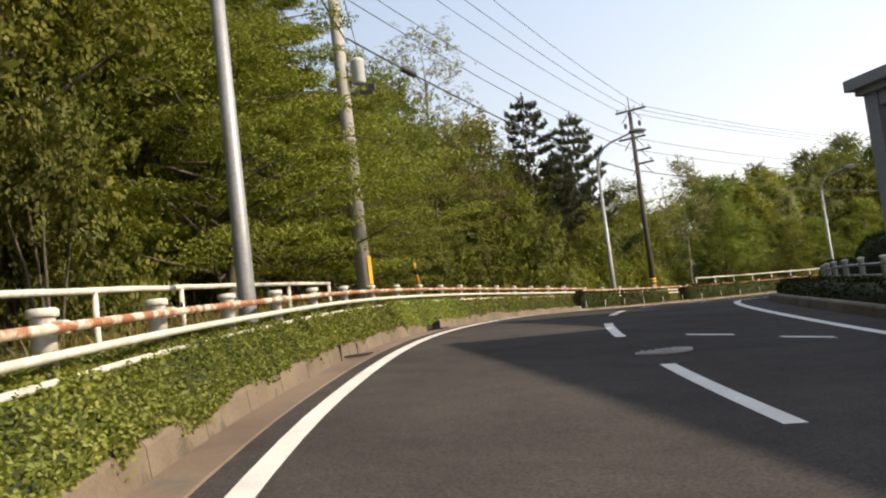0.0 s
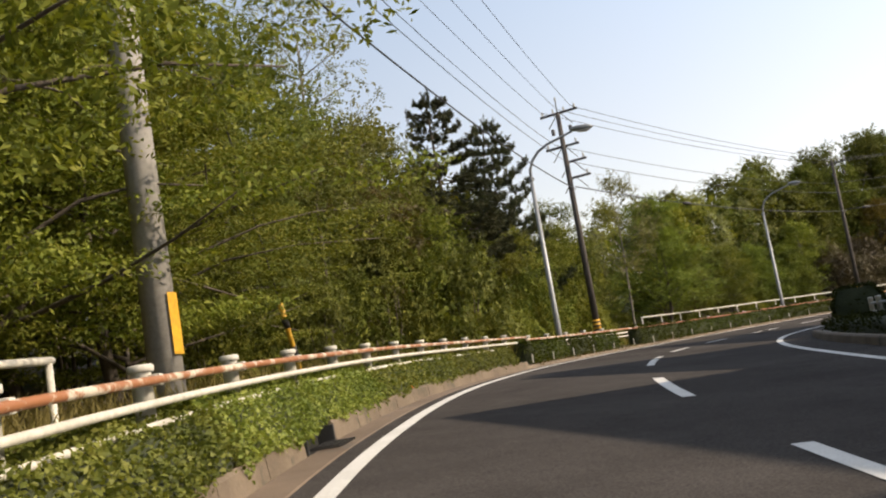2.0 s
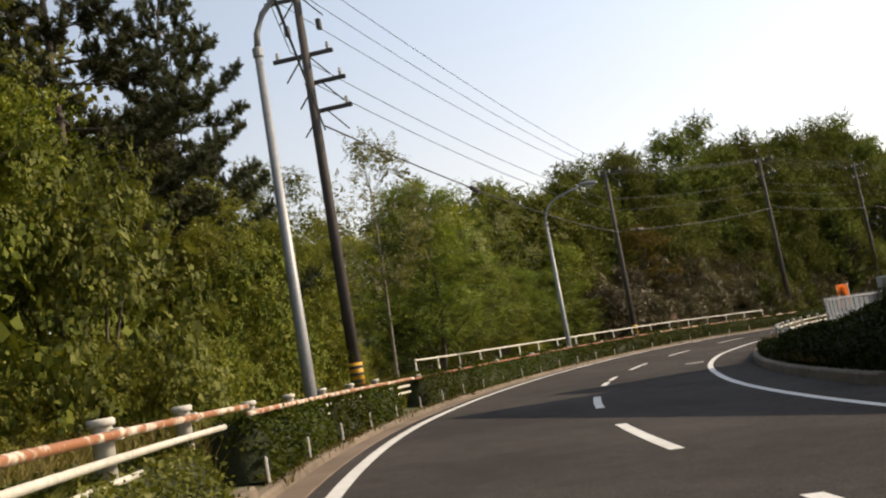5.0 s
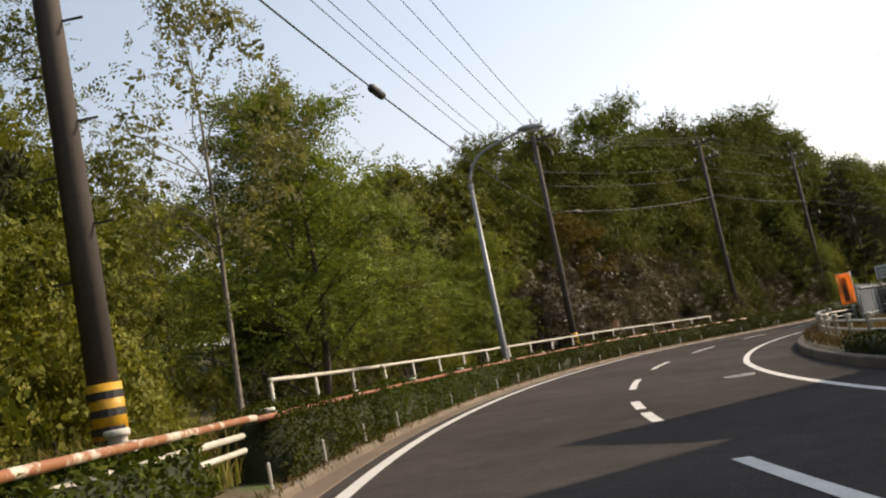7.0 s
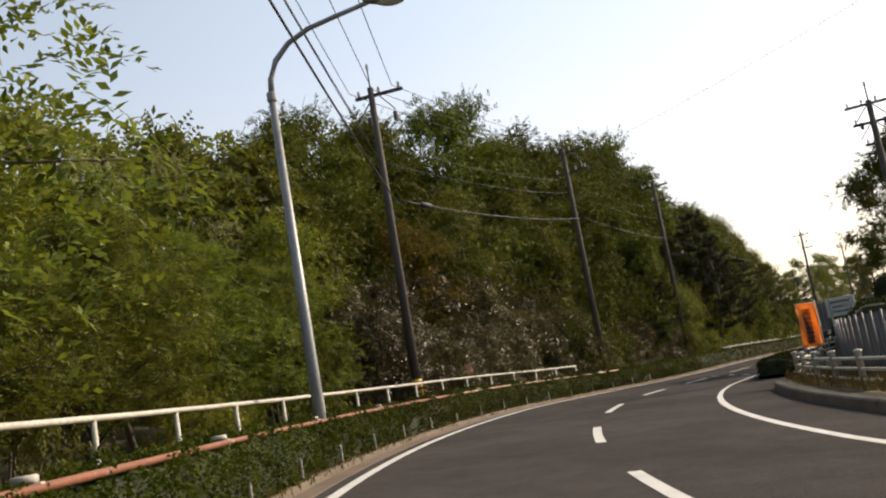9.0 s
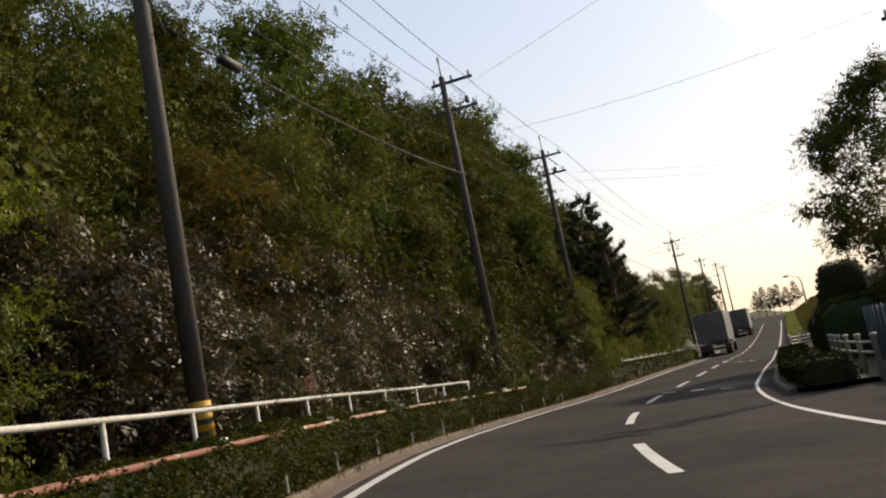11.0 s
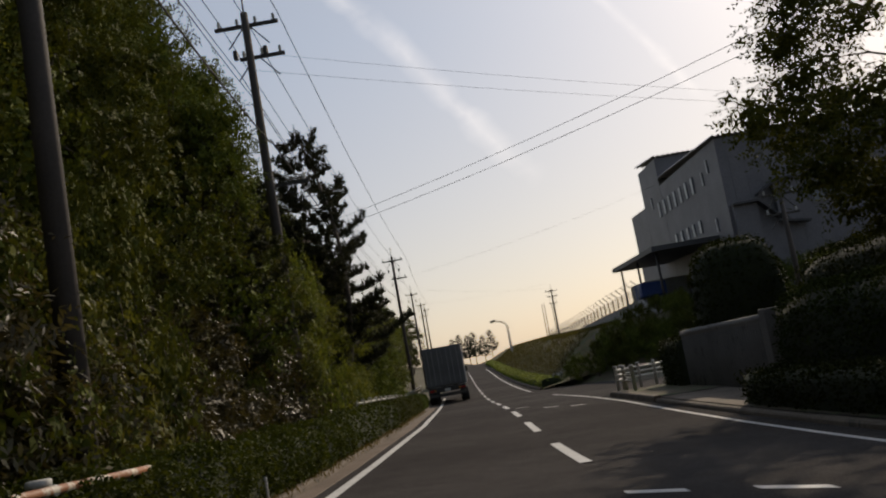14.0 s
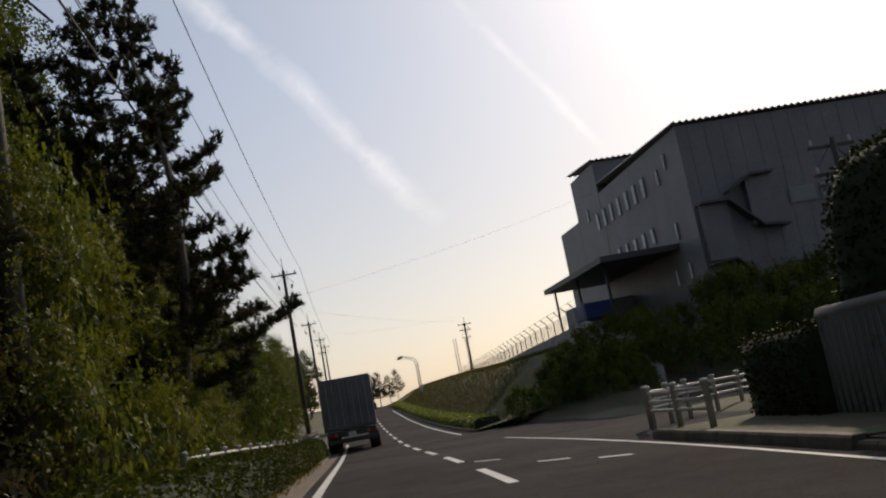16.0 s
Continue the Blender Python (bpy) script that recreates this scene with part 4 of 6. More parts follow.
utility_pole(186, 5.0, 10.4, [(10.1, 0.7, 0, 3)], "far slim utility pole on the wooded side", POLE_WOOD, 0.15, guard=False)
utility_pole(216, 5.0, 10.5, [(10.2, 0.7, 0, 3), (8.5, 0.5, 0, 2)], "far slim utility pole near the crest", POLE_WOOD, 0.15, guard=False)
utility_pole(236, 5.0, 10.5, [(10.2, 0.7, 0, 3)], "utility pole at the crest of the road", POLE_WOOD, 0.15, guard=False)


# ---- the wooded side ----
TREES = {
    "oak": Stock(broad_tree("deciduous_tree", "leafy green deciduous tree on the wooded bank", 3, 9.5, 3.2, 1.9, LEAF_MID, BARK, 72, 300, 0.1, 0.058, lumps=1.0)),
    "maple": Stock(broad_tree("deciduous_tree", "bright green spreading tree at the wood's edge", 8, 8.0, 3.1, 1.3, LEAF_BRIGHT, BARK, 68, 300, 0.1, 0.058, lumps=1.0)),
    "lime": Stock(broad_tree("deciduous_tree", "yellow-green young tree in full leaf", 12, 7.5, 2.7, 1.1, LEAF_YELLOW, BARK, 64, 300, 0.095, 0.054, lumps=1.0)),
    "dark": Stock(broad_tree("evergreen_tree", "dense dark evergreen tree in the wood", 21, 11.0, 3.6, 1.5, LEAF_DARK, BARK, 80, 290, 0.125, 0.072, lumps=1.0)),
    "russet": Stock(broad_tree("deciduous_tree", "brownish-green tree with thin foliage", 27, 8.5, 2.9, 1.0, LEAF_RUSSET, BARK, 70, 250, 0.105, 0.06, lumps=1.05)),
    "tall": Stock(broad_tree("deciduous_tree", "tall olive-green tree with bare lower trunk", 94, 12.5, 4.1, 4.2, LEAF_OLIVE, BARK, 104, 300, 0.12, 0.07, 0.2, lumps=0.95)),
    "back_oak": Stock(broad_tree("deciduous_tree", "green deciduous tree deep in the wood", 83, 9.5, 3.3, 0.4, LEAF_MID, BARK, 60, 110, 0.25, 0.145, lumps=1.15)),
    "back_lime": Stock(broad_tree("deciduous_tree", "yellow-green tree deep in the wood", 86, 8.5, 3.1, 0.3, LEAF_YELLOW, BARK, 56, 110, 0.24, 0.14, lumps=1.15)),
    "back_dark": Stock(broad_tree("evergreen_tree", "dark evergreen tree deep in the wood", 89, 11.0, 3.7, 0.4, LEAF_DARK, BARK, 66, 110, 0.26, 0.15, lumps=1.15)),
    "airy": Stock(broad_tree("bare_topped_tree", "tall airy tree with pale new leaves and visible branches", 33, 13.0, 2.8, 5.5, LEAF_PALE, PALE_BARK, 90, 70, 0.12, 0.05, 0.15, 0.7, 1.3)),
    "pale": Stock(broad_tree("young_tree", "slender tree with pale yellowish new leaves", 36, 8.0, 2.0, 3.4, LEAF_PALE, PALE_BARK, 60, 80, 0.12, 0.055, 0.07, 0.8, 1.05)),
    "feather": Stock(spray_tree("feathery_tree", "feathery bright green tree with level boughs", 41, 8.5, 4.0, 1.2, LEAF_BRIGHT, BARK, 54, 1700, 0.09, 0.034)),
    "locust": Stock(spray_tree("locust_tree", "green locust tree with layered feathery sprays", 46, 8.4, 3.9, 1.0, LEAF_LOCUST, BARK, 50, 1250, 0.14, 0.062, 0.15, 0.34, 0.16, True)),
    "camphor": Stock(broad_tree("evergreen_tree", "round-crowned dense evergreen tree on the wooded rise", 98, 12.0, 4.6, 2.2, LEAF_DARK, BARK, 105, 240, 0.16, 0.088, 0.22, 0.8, 0.85)),
    "pine": Stock(pine_tree("pine_tree", "tall dark pine with upturned boughs", 52, 12.0, 2.7, 3.0, 65)),
    "pine_b": Stock(pine_tree("pine_tree", "broad dark pine with long layered boughs", 57, 10.8, 3.4, 2.2, 75)),
    "shrub": Stock(bush("shrub", "dense green shrub at the wood's edge", 61, 2.3, 1.5, LEAF_MID, 36, 190, 0.08, 0.048)),
    "shrub_y": Stock(bush("shrub", "yellow-green sprawling shrub by the verge", 64, 2.0, 1.5, LEAF_YELLOW, 36, 190, 0.075, 0.045)),
    "shrub_d": Stock(bush("shrub", "dark green shrub in the shade", 66, 2.4, 1.6, LEAF_DARK, 36, 170, 0.085, 0.052)),
    "broadleaf": Stock(bush("broadleaf_shrub", "tall olive-brown shrub with leathery glinting leaves", 71, 3.9, 1.7, LEAF_BROAD, 80, 150, 0.15, 0.05, 8, 0.9)),
}
rnd = random.Random(11)


def plant(kind, s, d, size=1.0, tall=1.0, turn=None):
    return TREES[kind].put(planted(s, d, 0.0, rnd.uniform(0, 360) if turn is None else turn, size, tall))


# front row, by stretches
for kind, s, d, size, tall in (
        ("lime", -6, 8.5, 1.2, 1.3), ("oak", -3, 8.0, 1.1, 1.2), ("lime", 1.5, 8.0, 1.15, 1.4), ("dark", 4.5, 9.6, 1.0, 1.2), ("lime", 7.0, 7.8, 0.9, 1.2), ("oak", 9.2, 9.2, 1.0, 1.25), ("maple", 11.4, 8.2, 0.95, 1.2), ("dark", 12.8, 9.4, 1.05, 1.2),
        ("oak", 16, 10.6, 1.15, 1.2), ("feather", 15.4, 6.7, 1.0, 1.0), ("feather", 18.2, 6.9, 0.9, 1.05), ("feather", 20.8, 6.5, 0.85, 0.85), ("feather", 24.0, 8.0, 0.85, 0.75), ("oak", 20.0, 10.8, 0.95, 1.0), ("oak", 24.5, 10.6, 0.75, 0.9), ("oak", 26.8, 8.2, 0.68, 0.85),
        ("oak", 29.2, 9.0, 0.78, 0.9), ("oak", 31.5, 8.0, 0.62, 0.92), ("airy", 34.6, 8.8, 0.95, 0.95), ("russet", 33.8, 8.6, 0.8, 0.95), ("oak", 36.6, 9.0, 0.66, 0.95), ("maple", 38.6, 8.2, 0.72, 0.9), ("oak", 42.6, 9.6, 0.62, 0.9),
        ("pine", 41.0, 7.9, 0.88, 0.94), ("pine_b", 45.5, 7.9, 0.74, 1.22), ("maple", 42.6, 7.0, 0.5, 0.85), ("lime", 44.2, 7.0, 0.5, 0.85), ("dark", 47.6, 10.6, 0.6, 0.9), ("maple", 47.6, 7.4, 0.56, 0.9), ("oak", 50.6, 8.4, 0.6, 0.9), ("pale", 53.4, 6.4, 0.92, 1.08),
        ("lime", 52.6, 8.6, 0.5, 0.8), ("locust", 56.5, 6.1, 0.76, 1.06), ("locust", 61.6, 7.5, 0.64, 0.95), ("maple", 63.4, 8.6, 0.52, 0.75), ("locust", 65.0, 7.6, 0.68, 0.88), ("maple", 67.4, 8.0, 0.6, 0.8), ("locust", 69.6, 7.9, 0.7, 0.9), ("locust", 73.0, 7.8, 0.66, 0.92), ("pale", 70.0, 10.4, 0.75, 1.1), ("pale", 73.6, 10.8, 0.8, 1.15),
        ("maple", 75.2, 8.8, 0.72, 0.85), ("oak", 78.2, 10.4, 0.72, 0.9), ("dark", 81.5, 11.2, 0.85, 0.95), ("tall", 84.2, 9.4, 0.66, 0.82), ("tall", 90.8, 9.0, 0.72, 0.82), ("tall", 96.4, 8.8, 0.76, 0.84), ("oak", 100.4, 8.0, 0.72, 1.0), ("dark", 86.6, 11.0, 0.9, 1.0), ("oak", 88.6, 9.0, 0.72, 1.0), ("camphor", 92.6, 11.6, 0.98, 1.12), ("oak", 94.4, 8.8, 0.8, 1.0), ("dark", 97.5, 8.8, 0.85, 1.0), ("camphor", 99.5, 12.4, 0.9, 1.1), ("camphor", 109.5, 12.0, 0.95, 1.12), ("camphor", 119.5, 12.6, 1.0, 1.12), ("shrub_d", 92.4, 5.9, 0.9, 1.5), ("shrub", 94.6, 6.0, 0.9, 1.6), ("shrub_d", 96.8, 5.9, 0.9, 1.5), ("camphor", 101.5, 9.0, 0.72, 1.15), ("pine", 104.6, 6.4, 0.84, 0.95), ("dark", 105.0, 8.6, 0.85, 1.0),
        ("dark", 100.0, 7.0, 0.7, 1.05), ("dark", 104.0, 6.8, 0.66, 1.1), ("dark", 105.8, 6.8, 0.6, 1.0), ("oak", 107.6, 6.6, 0.56, 1.0), ("maple", 110.0, 6.8, 0.58, 0.9), ("oak", 109.0, 9.8, 0.55, 1.0), ("russet", 102, 6.4, 0.5, 0.95), ("russet", 96.0, 7.2, 0.55, 1.0),
        ("pine_b", 114.9, 5.5, 1.12, 0.92), ("pine", 113.4, 6.9, 0.84, 1.0), ("pine_b", 124.0, 6.8, 0.85, 1.0), ("pine", 127.5, 7.4, 0.86, 0.95), ("pine", 134, 7.2, 0.86, 0.95), ("oak", 114.5, 7.0, 0.62, 0.95), ("maple", 110.2, 5.7, 0.5, 0.9), ("maple", 113.8, 5.6, 0.46, 0.9), ("oak", 107.2, 5.9, 0.42, 1.0), ("maple", 116.6, 6.0, 0.5, 0.95), ("oak", 118.8, 6.0, 0.46, 0.9), ("maple", 123, 6.4, 0.5, 0.85), ("shrub", 108.6, 5.6, 1.0, 1.5), ("shrub", 110.6, 5.6, 1.0, 1.4),
        ("dark", 130, 8.2, 0.7, 0.85), ("oak", 138, 7.8, 0.65, 0.85), ("maple", 128.5, 6.6, 0.5, 0.8), ("pine", 144, 8.0, 0.8, 0.9), ("oak", 150, 8, 0.7, 0.85), ("pine", 152.5, 7.4, 0.7, 0.9)):
    plant(kind, s, d, size, tall)
# shrubs at the foot of the wood
for s, d, size in ((38.2, 6.4, 0.8), (40.6, 6.2, 0.95), (43.0, 6.3, 1.0), (45.2, 6.5, 0.9), (48.6, 6.6, 1.1), (50.2, 6.9, 0.8), (51.6, 7.6, 0.8)):
    plant("shrub_y", s, d, size, 1.15)
for s in np.arange(-7, 50, 2.7):
    if not 13 < s < 21:
        plant(("shrub", "shrub_y", "shrub_d", "shrub_d")[int(s * 7) % 4], s + rnd.uniform(-1.0, 1.0), 6.9 + rnd.uniform(-0.6, 1.1), rnd.uniform(0.5, 1.25))
for s in np.arange(51, 76, 2.9):
    plant(("shrub", "shrub_d", "shrub_y")[int(s * 7) % 3], s + rnd.uniform(-0.9, 0.9), 6.8 + rnd.uniform(-0.5, 1.0), rnd.uniform(0.45, 0.95))
for s in np.arange(76.8, 110, 1.3):
    for d in (6.7, 8.2):
        plant("broadleaf", s + rnd.uniform(-0.5, 0.5), d + rnd.uniform(-0.4, 0.5), rnd.uniform(0.8, 1.12) * (0.9 if s < 84 else 1.0), 1.0 if d < 7 else 1.35)
for s in np.arange(106, 152, 2.2):
    plant(("shrub_d", "shrub", "shrub_y")[int(s * 5) % 3], s, 6.2 + rnd.uniform(-0.3, 0.6), rnd.uniform(0.85, 1.3))
# a closed second row behind the front trees, as high as the wood's skyline there
SKYLINE = ([-10, 18, 24, 40, 46, 52, 60, 66, 71, 76, 80, 86, 90, 94, 100, 110, 122, 130, 140, 150, 170, 262], [12.5, 12, 9.3, 9.0, 7.6, 6.2, 6.0, 7.0, 8.2, 10.2, 11.2, 12.4, 13.4, 14.4, 14.2, 14.6, 14.8, 13.8, 12.6, 12.0, 11.0, 8])
FULL = {"back_oak": 9.5, "back_dark": 11.0, "back_lime": 8.5, "dark": 11.0, "oak": 9.5, "tall": 12.5, "camphor": 12.0}
for s in np.arange(-9, 152, 2.4):
    kind = rnd.choice(("back_oak", "back_dark", "back_lime") if s < 48 else ("back_oak", "back_lime", "back_oak") if s < 78 else ("camphor", "tall", "dark", "camphor"))
    d = 11.9 + rnd.uniform(-0.6, 0.6)
    top = float(np.interp(s, *SKYLINE)) - land(s, d) - fall(s) * 9
    plant(kind, s, d, top / FULL[kind] * rnd.uniform(0.88, 1.0), 1.0)
for s in np.arange(-8, 50, 2.6):
    plant("shrub_d", s, 8.9 + rnd.uniform(-0.5, 0.5), rnd.uniform(1.2, 1.6), 1.1)
for s in np.arange(77, 128, 3.0):
    plant("shrub_d", s, 11.0 + rnd.uniform(-0.5, 0.5), rnd.uniform(1.5, 1.9), 1.1)
# the depth of the wood
for s in np.arange(-10, 172, 5.0):
    for d in (15.5, 21, 27):
        if 49 < s < 72 and d > 16:
            continue
        kind = rnd.choice(("back_oak", "back_dark", "back_lime") if s < 76 else ("back_dark", "back_oak"))
        top = float(np.interp(s, *SKYLINE)) + 0.13 * (d - 12) - land(s, d) - fall(s) * 9
        plant(kind, s + rnd.uniform(-1.5, 1.5), d + rnd.uniform(-1.5, 1.5), max(0.45, top / FULL[kind] * rnd.uniform(0.85, 1.0)))
for s in np.arange(156, 262, 7.5):
    plant(rnd.choice(("oak", "pine", "dark", "pine")), s, 9 + rnd.uniform(-1, 3), rnd.uniform(0.65, 0.85), 0.9)


# ---- grass ----
def grass_patch(label, s0, s1, d0, d1, count, tall, material, seed, base=0.12):
    rng = np.random.default_rng(seed)
    roots = [at(s, d, base + land(s, d) - 0.1 * (d > 0)) for s, d in zip(rng.uniform(s0, s1, count), rng.uniform(d0, d1, count))]
    p = np.array([tuple(r) for r in roots])
    n = len(p)
    a = rng.uniform(0, 2 * math.pi, n)
    hgt = tall * rng.uniform(0.35, 1.0, n)
    lean = rng.normal(size=(n, 2)) * 0.3 * hgt[:, None]
    side = np.stack([np.cos(a), np.sin(a), np.zeros(n)], 1) * 0.012
    tip = p + np.concatenate([lean, hgt[:, None]], 1)
    mid = p + np.concatenate([lean * 0.35, hgt[:, None] * 0.6], 1)
    v = np.stack([p - side, p + side, mid + side * 0.8, mid - side * 0.8, mid - side * 0.8, mid + side * 0.8, tip + side * 0.1, tip - side * 0.1], 1).reshape(-1, 3)
    ob = quads_object("grass", [(v, np.arange(n * 8).reshape(-1, 4))], material, None)
    tagged(ob, label, "grass", "", "stuff")


grass_patch("tall dry straw-coloured grass behind the guard rail", 9, 52, 4.5, 6.6, 15000, 0.75, DRY_GRASS, 5)
grass_patch("green weeds and grass at the foot of the wood", -8, 76, 4.4, 7.0, 13000, 0.5, GRASS, 6)
grass_patch("dry brown grass on the railed island", 44, 76, -6.5, -4.1, 6000, 0.26, BROWN_GRASS, 7)
grass_patch("short grass along the kerb foot", 36, 130, 3.74, 3.95, 4500, 0.16, DRY_GRASS, 8, 0.1)
grass_patch("coarse yellow-green grass on the bank", 146, 235, -10.5, -4.6, 26000, 0.3, OLIVE_GRASS, 9)


# ---- small things on the wooded side ----
def guy_wire(s, d, s2, d2, h2, label):
    ob = thing("guy_wire", label, "guy wire")
    a, b = at(s, d, 0.1), at(s2, d2, h2)
    tube("wire", [a, b], 0.012, CABLE, ob, 5)
    u = (b - a).normalized()
    g = tube("guard_sleeve", [a + u * 0.1, a + u * 1.9], 0.04, YELLOW, ob, 8, "orange-yellow plastic sleeve")
    for k in range(3):
        tube("stripe", [a + u * (0.5 + 0.5 * k), a + u * (0.66 + 0.5 * k)], 0.05, BLACK_PLASTIC, g, 8)


guy_wire(24.05, 5.33, 19.0, 5.05, 8.6, "guy wire of the pole with an orange-yellow sleeve")


def notice_board(s, d):
    ob = thing("notice_board", "small faded salmon-red notice board on two legs", "sign", there(s, d, 0.15, -38))
    for x in (-0.17, 0.17):
        tube("leg", [(x, 0, -0.2), (x, 0, 0.95)], 0.022, WHITE_PIPE, ob, 6)
    bm = bmesh.new()
    box(bm, (0.42, 0.025, 0.56), (0, -0.03, 1.2), bevel=0.01)
    part("board", bm, SALMON, ob)


SALMON = worn("faded_salmon_paint", (0.42, 0.17, 0.11), (0.55, 0.26, 0.17), 2, 15, 0.7, stain=(0.25, 0.12, 0.09), stain_at=0.66)
ORANGE = leaf("orange_cloth", (0.78, 0.3, 0.12), (0.82, 0.36, 0.15), (0.86, 0.4, 0.18), 0.55, 0.85, 0.1)
NAVY = worn("dark_lettering", (0.04, 0.03, 0.03), (0.07, 0.05, 0.05), 4, 30, 0.8)
notice_board(81.2, 5.75)
ORANGE_PLASTIC = worn("orange_reflector", (0.8, 0.18, 0.02), (0.85, 0.24, 0.03), 3, 20, 0.35)


def kerb_marker(s):
    ob = thing("kerb_marker", "small orange reflector fixed on the kerb", "reflector", there(s, 3.82, 0.19))
    bm = bmesh.new()
    box(bm, (0.12, 0.1, 0.04), (0, 0, 0.02), bevel=0.012)
    part("reflector", bm, ORANGE_PLASTIC, ob)


for s in (3.4, 13.2, 24.6):
    kerb_marker(s)


def hedge_stakes():
    """Thin pale stakes that hold the foot of the hedge."""
    bm = bmesh.new()
    lathe(bm, [(0.018, 0.0), (0.018, 0.24), (0.006, 0.26)], sides=6)
    me = bpy.data.meshes.new("stake")
    bm.to_mesh(me)
    bm.free()
    me.materials.append(POST_PAINT)
    first = None
    for s in np.arange(36.0, 98.0, 2.3):
        ob = new("hedge_stake", me)
        ob.matrix_basis = there(s, 3.8, 0.12)
        tagged(ob, "thin pale stake at the foot of the hedge", "stake", "hedge stakes")


hedge_stakes()


def three_rail_fence(label, path, heights, spacing, post_h=0.95, mat=WHITE_PIPE, thick=0.06):
    """A fence of square-capped posts and pipes along a line of (s, d) points."""
    ob = thing("guard_fence", label, "guard fence")
    dense = []
    for (s0, d0), (s1, d1) in zip(path, path[1:]):
        n = max(1, int(math.hypot(s1 - s0, d1 - d0) / spacing + 0.5))
        dense += [(s0 + (s1 - s0) * i / n, d0 + (d1 - d0) * i / n) for i in range(n)]
    dense.append(path[-1])
    for s, d in dense:
        bm = bmesh.new()
        lathe(bm, [(thick, -0.2), (thick, post_h - 0.04), (thick * 1.25, post_h - 0.03), (thick * 1.25, post_h), (thick * 0.8, post_h + 0.02)], sides=10)
        q = part("post", bm, POST_PAINT, ob, "", True)
        q.matrix_basis = there(s, d, 0.1)
    for h in heights:
        tube("rail", [at(s, d, h + 0.1) for s, d in dense], 0.03, mat, ob, 7)
    return ob


three_rail_fence("white three-rail fence behind the hedge end", [(112, 4.7), (156, 4.6)], (0.85, 0.6, 0.35), 2.1)

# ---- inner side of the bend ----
# the shade on these hedges comes partly from their darkened leaves
hedge_profile_object("hedge", "low dark hedge in shade along the inner kerb", -7, 12, clipped(0.42, -4.9, -3.85), 201, HEDGE_DARK_SHADE, 190)
hedge_profile_object("hedge", "low dark hedge in shade along the inner kerb", 12.1, 35.5, clipped(0.42, -4.9, -3.85), 202, HEDGE_DARK_SHADE, 190)
three_rail_fence("grey guard fence with capped posts behind the dark hedge", [(-8, -5.1), (36, -5.1)], (0.58, 0.36), 2.0, 0.72, GALV)
def low_top(s):
    """The hedge at the drive's mouth drops towards its far end."""
    return float(np.interp(s, [40.5, 44, 50.5], [1.25, 0.95, 0.72])) + 0.05 * noise3(s, 1.0)


hedge_profile_object("hedge", "dark clipped hedge in shade at the drive's mouth", 40.5, 50.5, lambda s: [(-4.25, 0.1), (-4.2, 0.6 * low_top(s)), (-4.4, low_top(s)), (-5.4, low_top(s) + 0.06), (-5.7, 0.7 * low_top(s)), (-5.7, 0.1)], 211, HEDGE_DARK_SHADE, 330, 0.09, 0.055)
hedge_profile_object("hedge", "low dark hedge round the drive's corner", 50.6, 58, clipped(0.5, -5.0, -4.1), 203, HEDGE_DARK_SHADE, 200)
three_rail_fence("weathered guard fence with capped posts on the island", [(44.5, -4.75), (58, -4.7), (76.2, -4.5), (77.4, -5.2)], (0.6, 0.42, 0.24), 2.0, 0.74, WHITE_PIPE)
hedge_profile_object("hedge", "dark hedge with lit top by the forecourt", 83.5, 99.8, clipped(0.62, -4.2, -3.25), 204, HEDGE_DARK_SHADE, 560, 0.065, 0.038)
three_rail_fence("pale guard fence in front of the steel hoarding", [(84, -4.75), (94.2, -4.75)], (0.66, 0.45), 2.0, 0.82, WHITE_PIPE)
hedge_profile_object("hedge", "tall thick clipped hedge with sunlit top by the wall", 94.6, 101.8, lambda s: [(-6.9, 0.0), (-6.9, 1.7), (-6.5, 1.95), (-5.1, 1.9 + 0.06 * noise3(s, 5.0)), (-4.72, 1.6), (-4.6, 0.9), (-4.6, 0.0)], 212, HEDGE_DARK_SHADE, 380, 0.075, 0.045, 0.1)
hedge_profile_object("hedge", "tall clipped hedge with sunlit top behind the hoarding", 80, 97.2, lambda s: [(-7.7, 0.0), (-7.7, 1.6 + 0.02 * (s - 80)), (-7.3, 1.95 + 0.02 * (s - 80)), (-6.6, 1.95 + 0.02 * (s - 80)), (-6.2, 1.6 + 0.02 * (s - 80)), (-6.2, 0.0)], 205, HEDGE_DARK_SHADE, 320, 0.08, 0.046)
hedge_profile_object("hedge", "square clipped hedge with sunlit top beside the wall", 109.5, 111.9, lambda s: [(-5.5, 0.0), (-5.5, 1.25), (-5.3, 1.42), (-4.65, 1.42), (-4.5, 1.25), (-4.5, 0.0)], 206, HEDGE_DARK_SHADE, 420, 0.07, 0.042)
hedge_profile_object("hedge", "broad dark hedge on the slope behind the wall", 97, 109, lambda s: [(-11, 0.0), (-11, 2.7), (-10.2, 3.1), (-8.4, 3.1), (-7.9, 2.7), (-7.9, 0.0)], 207, HEDGE_DARK_SHADE, 240, 0.085, 0.05)


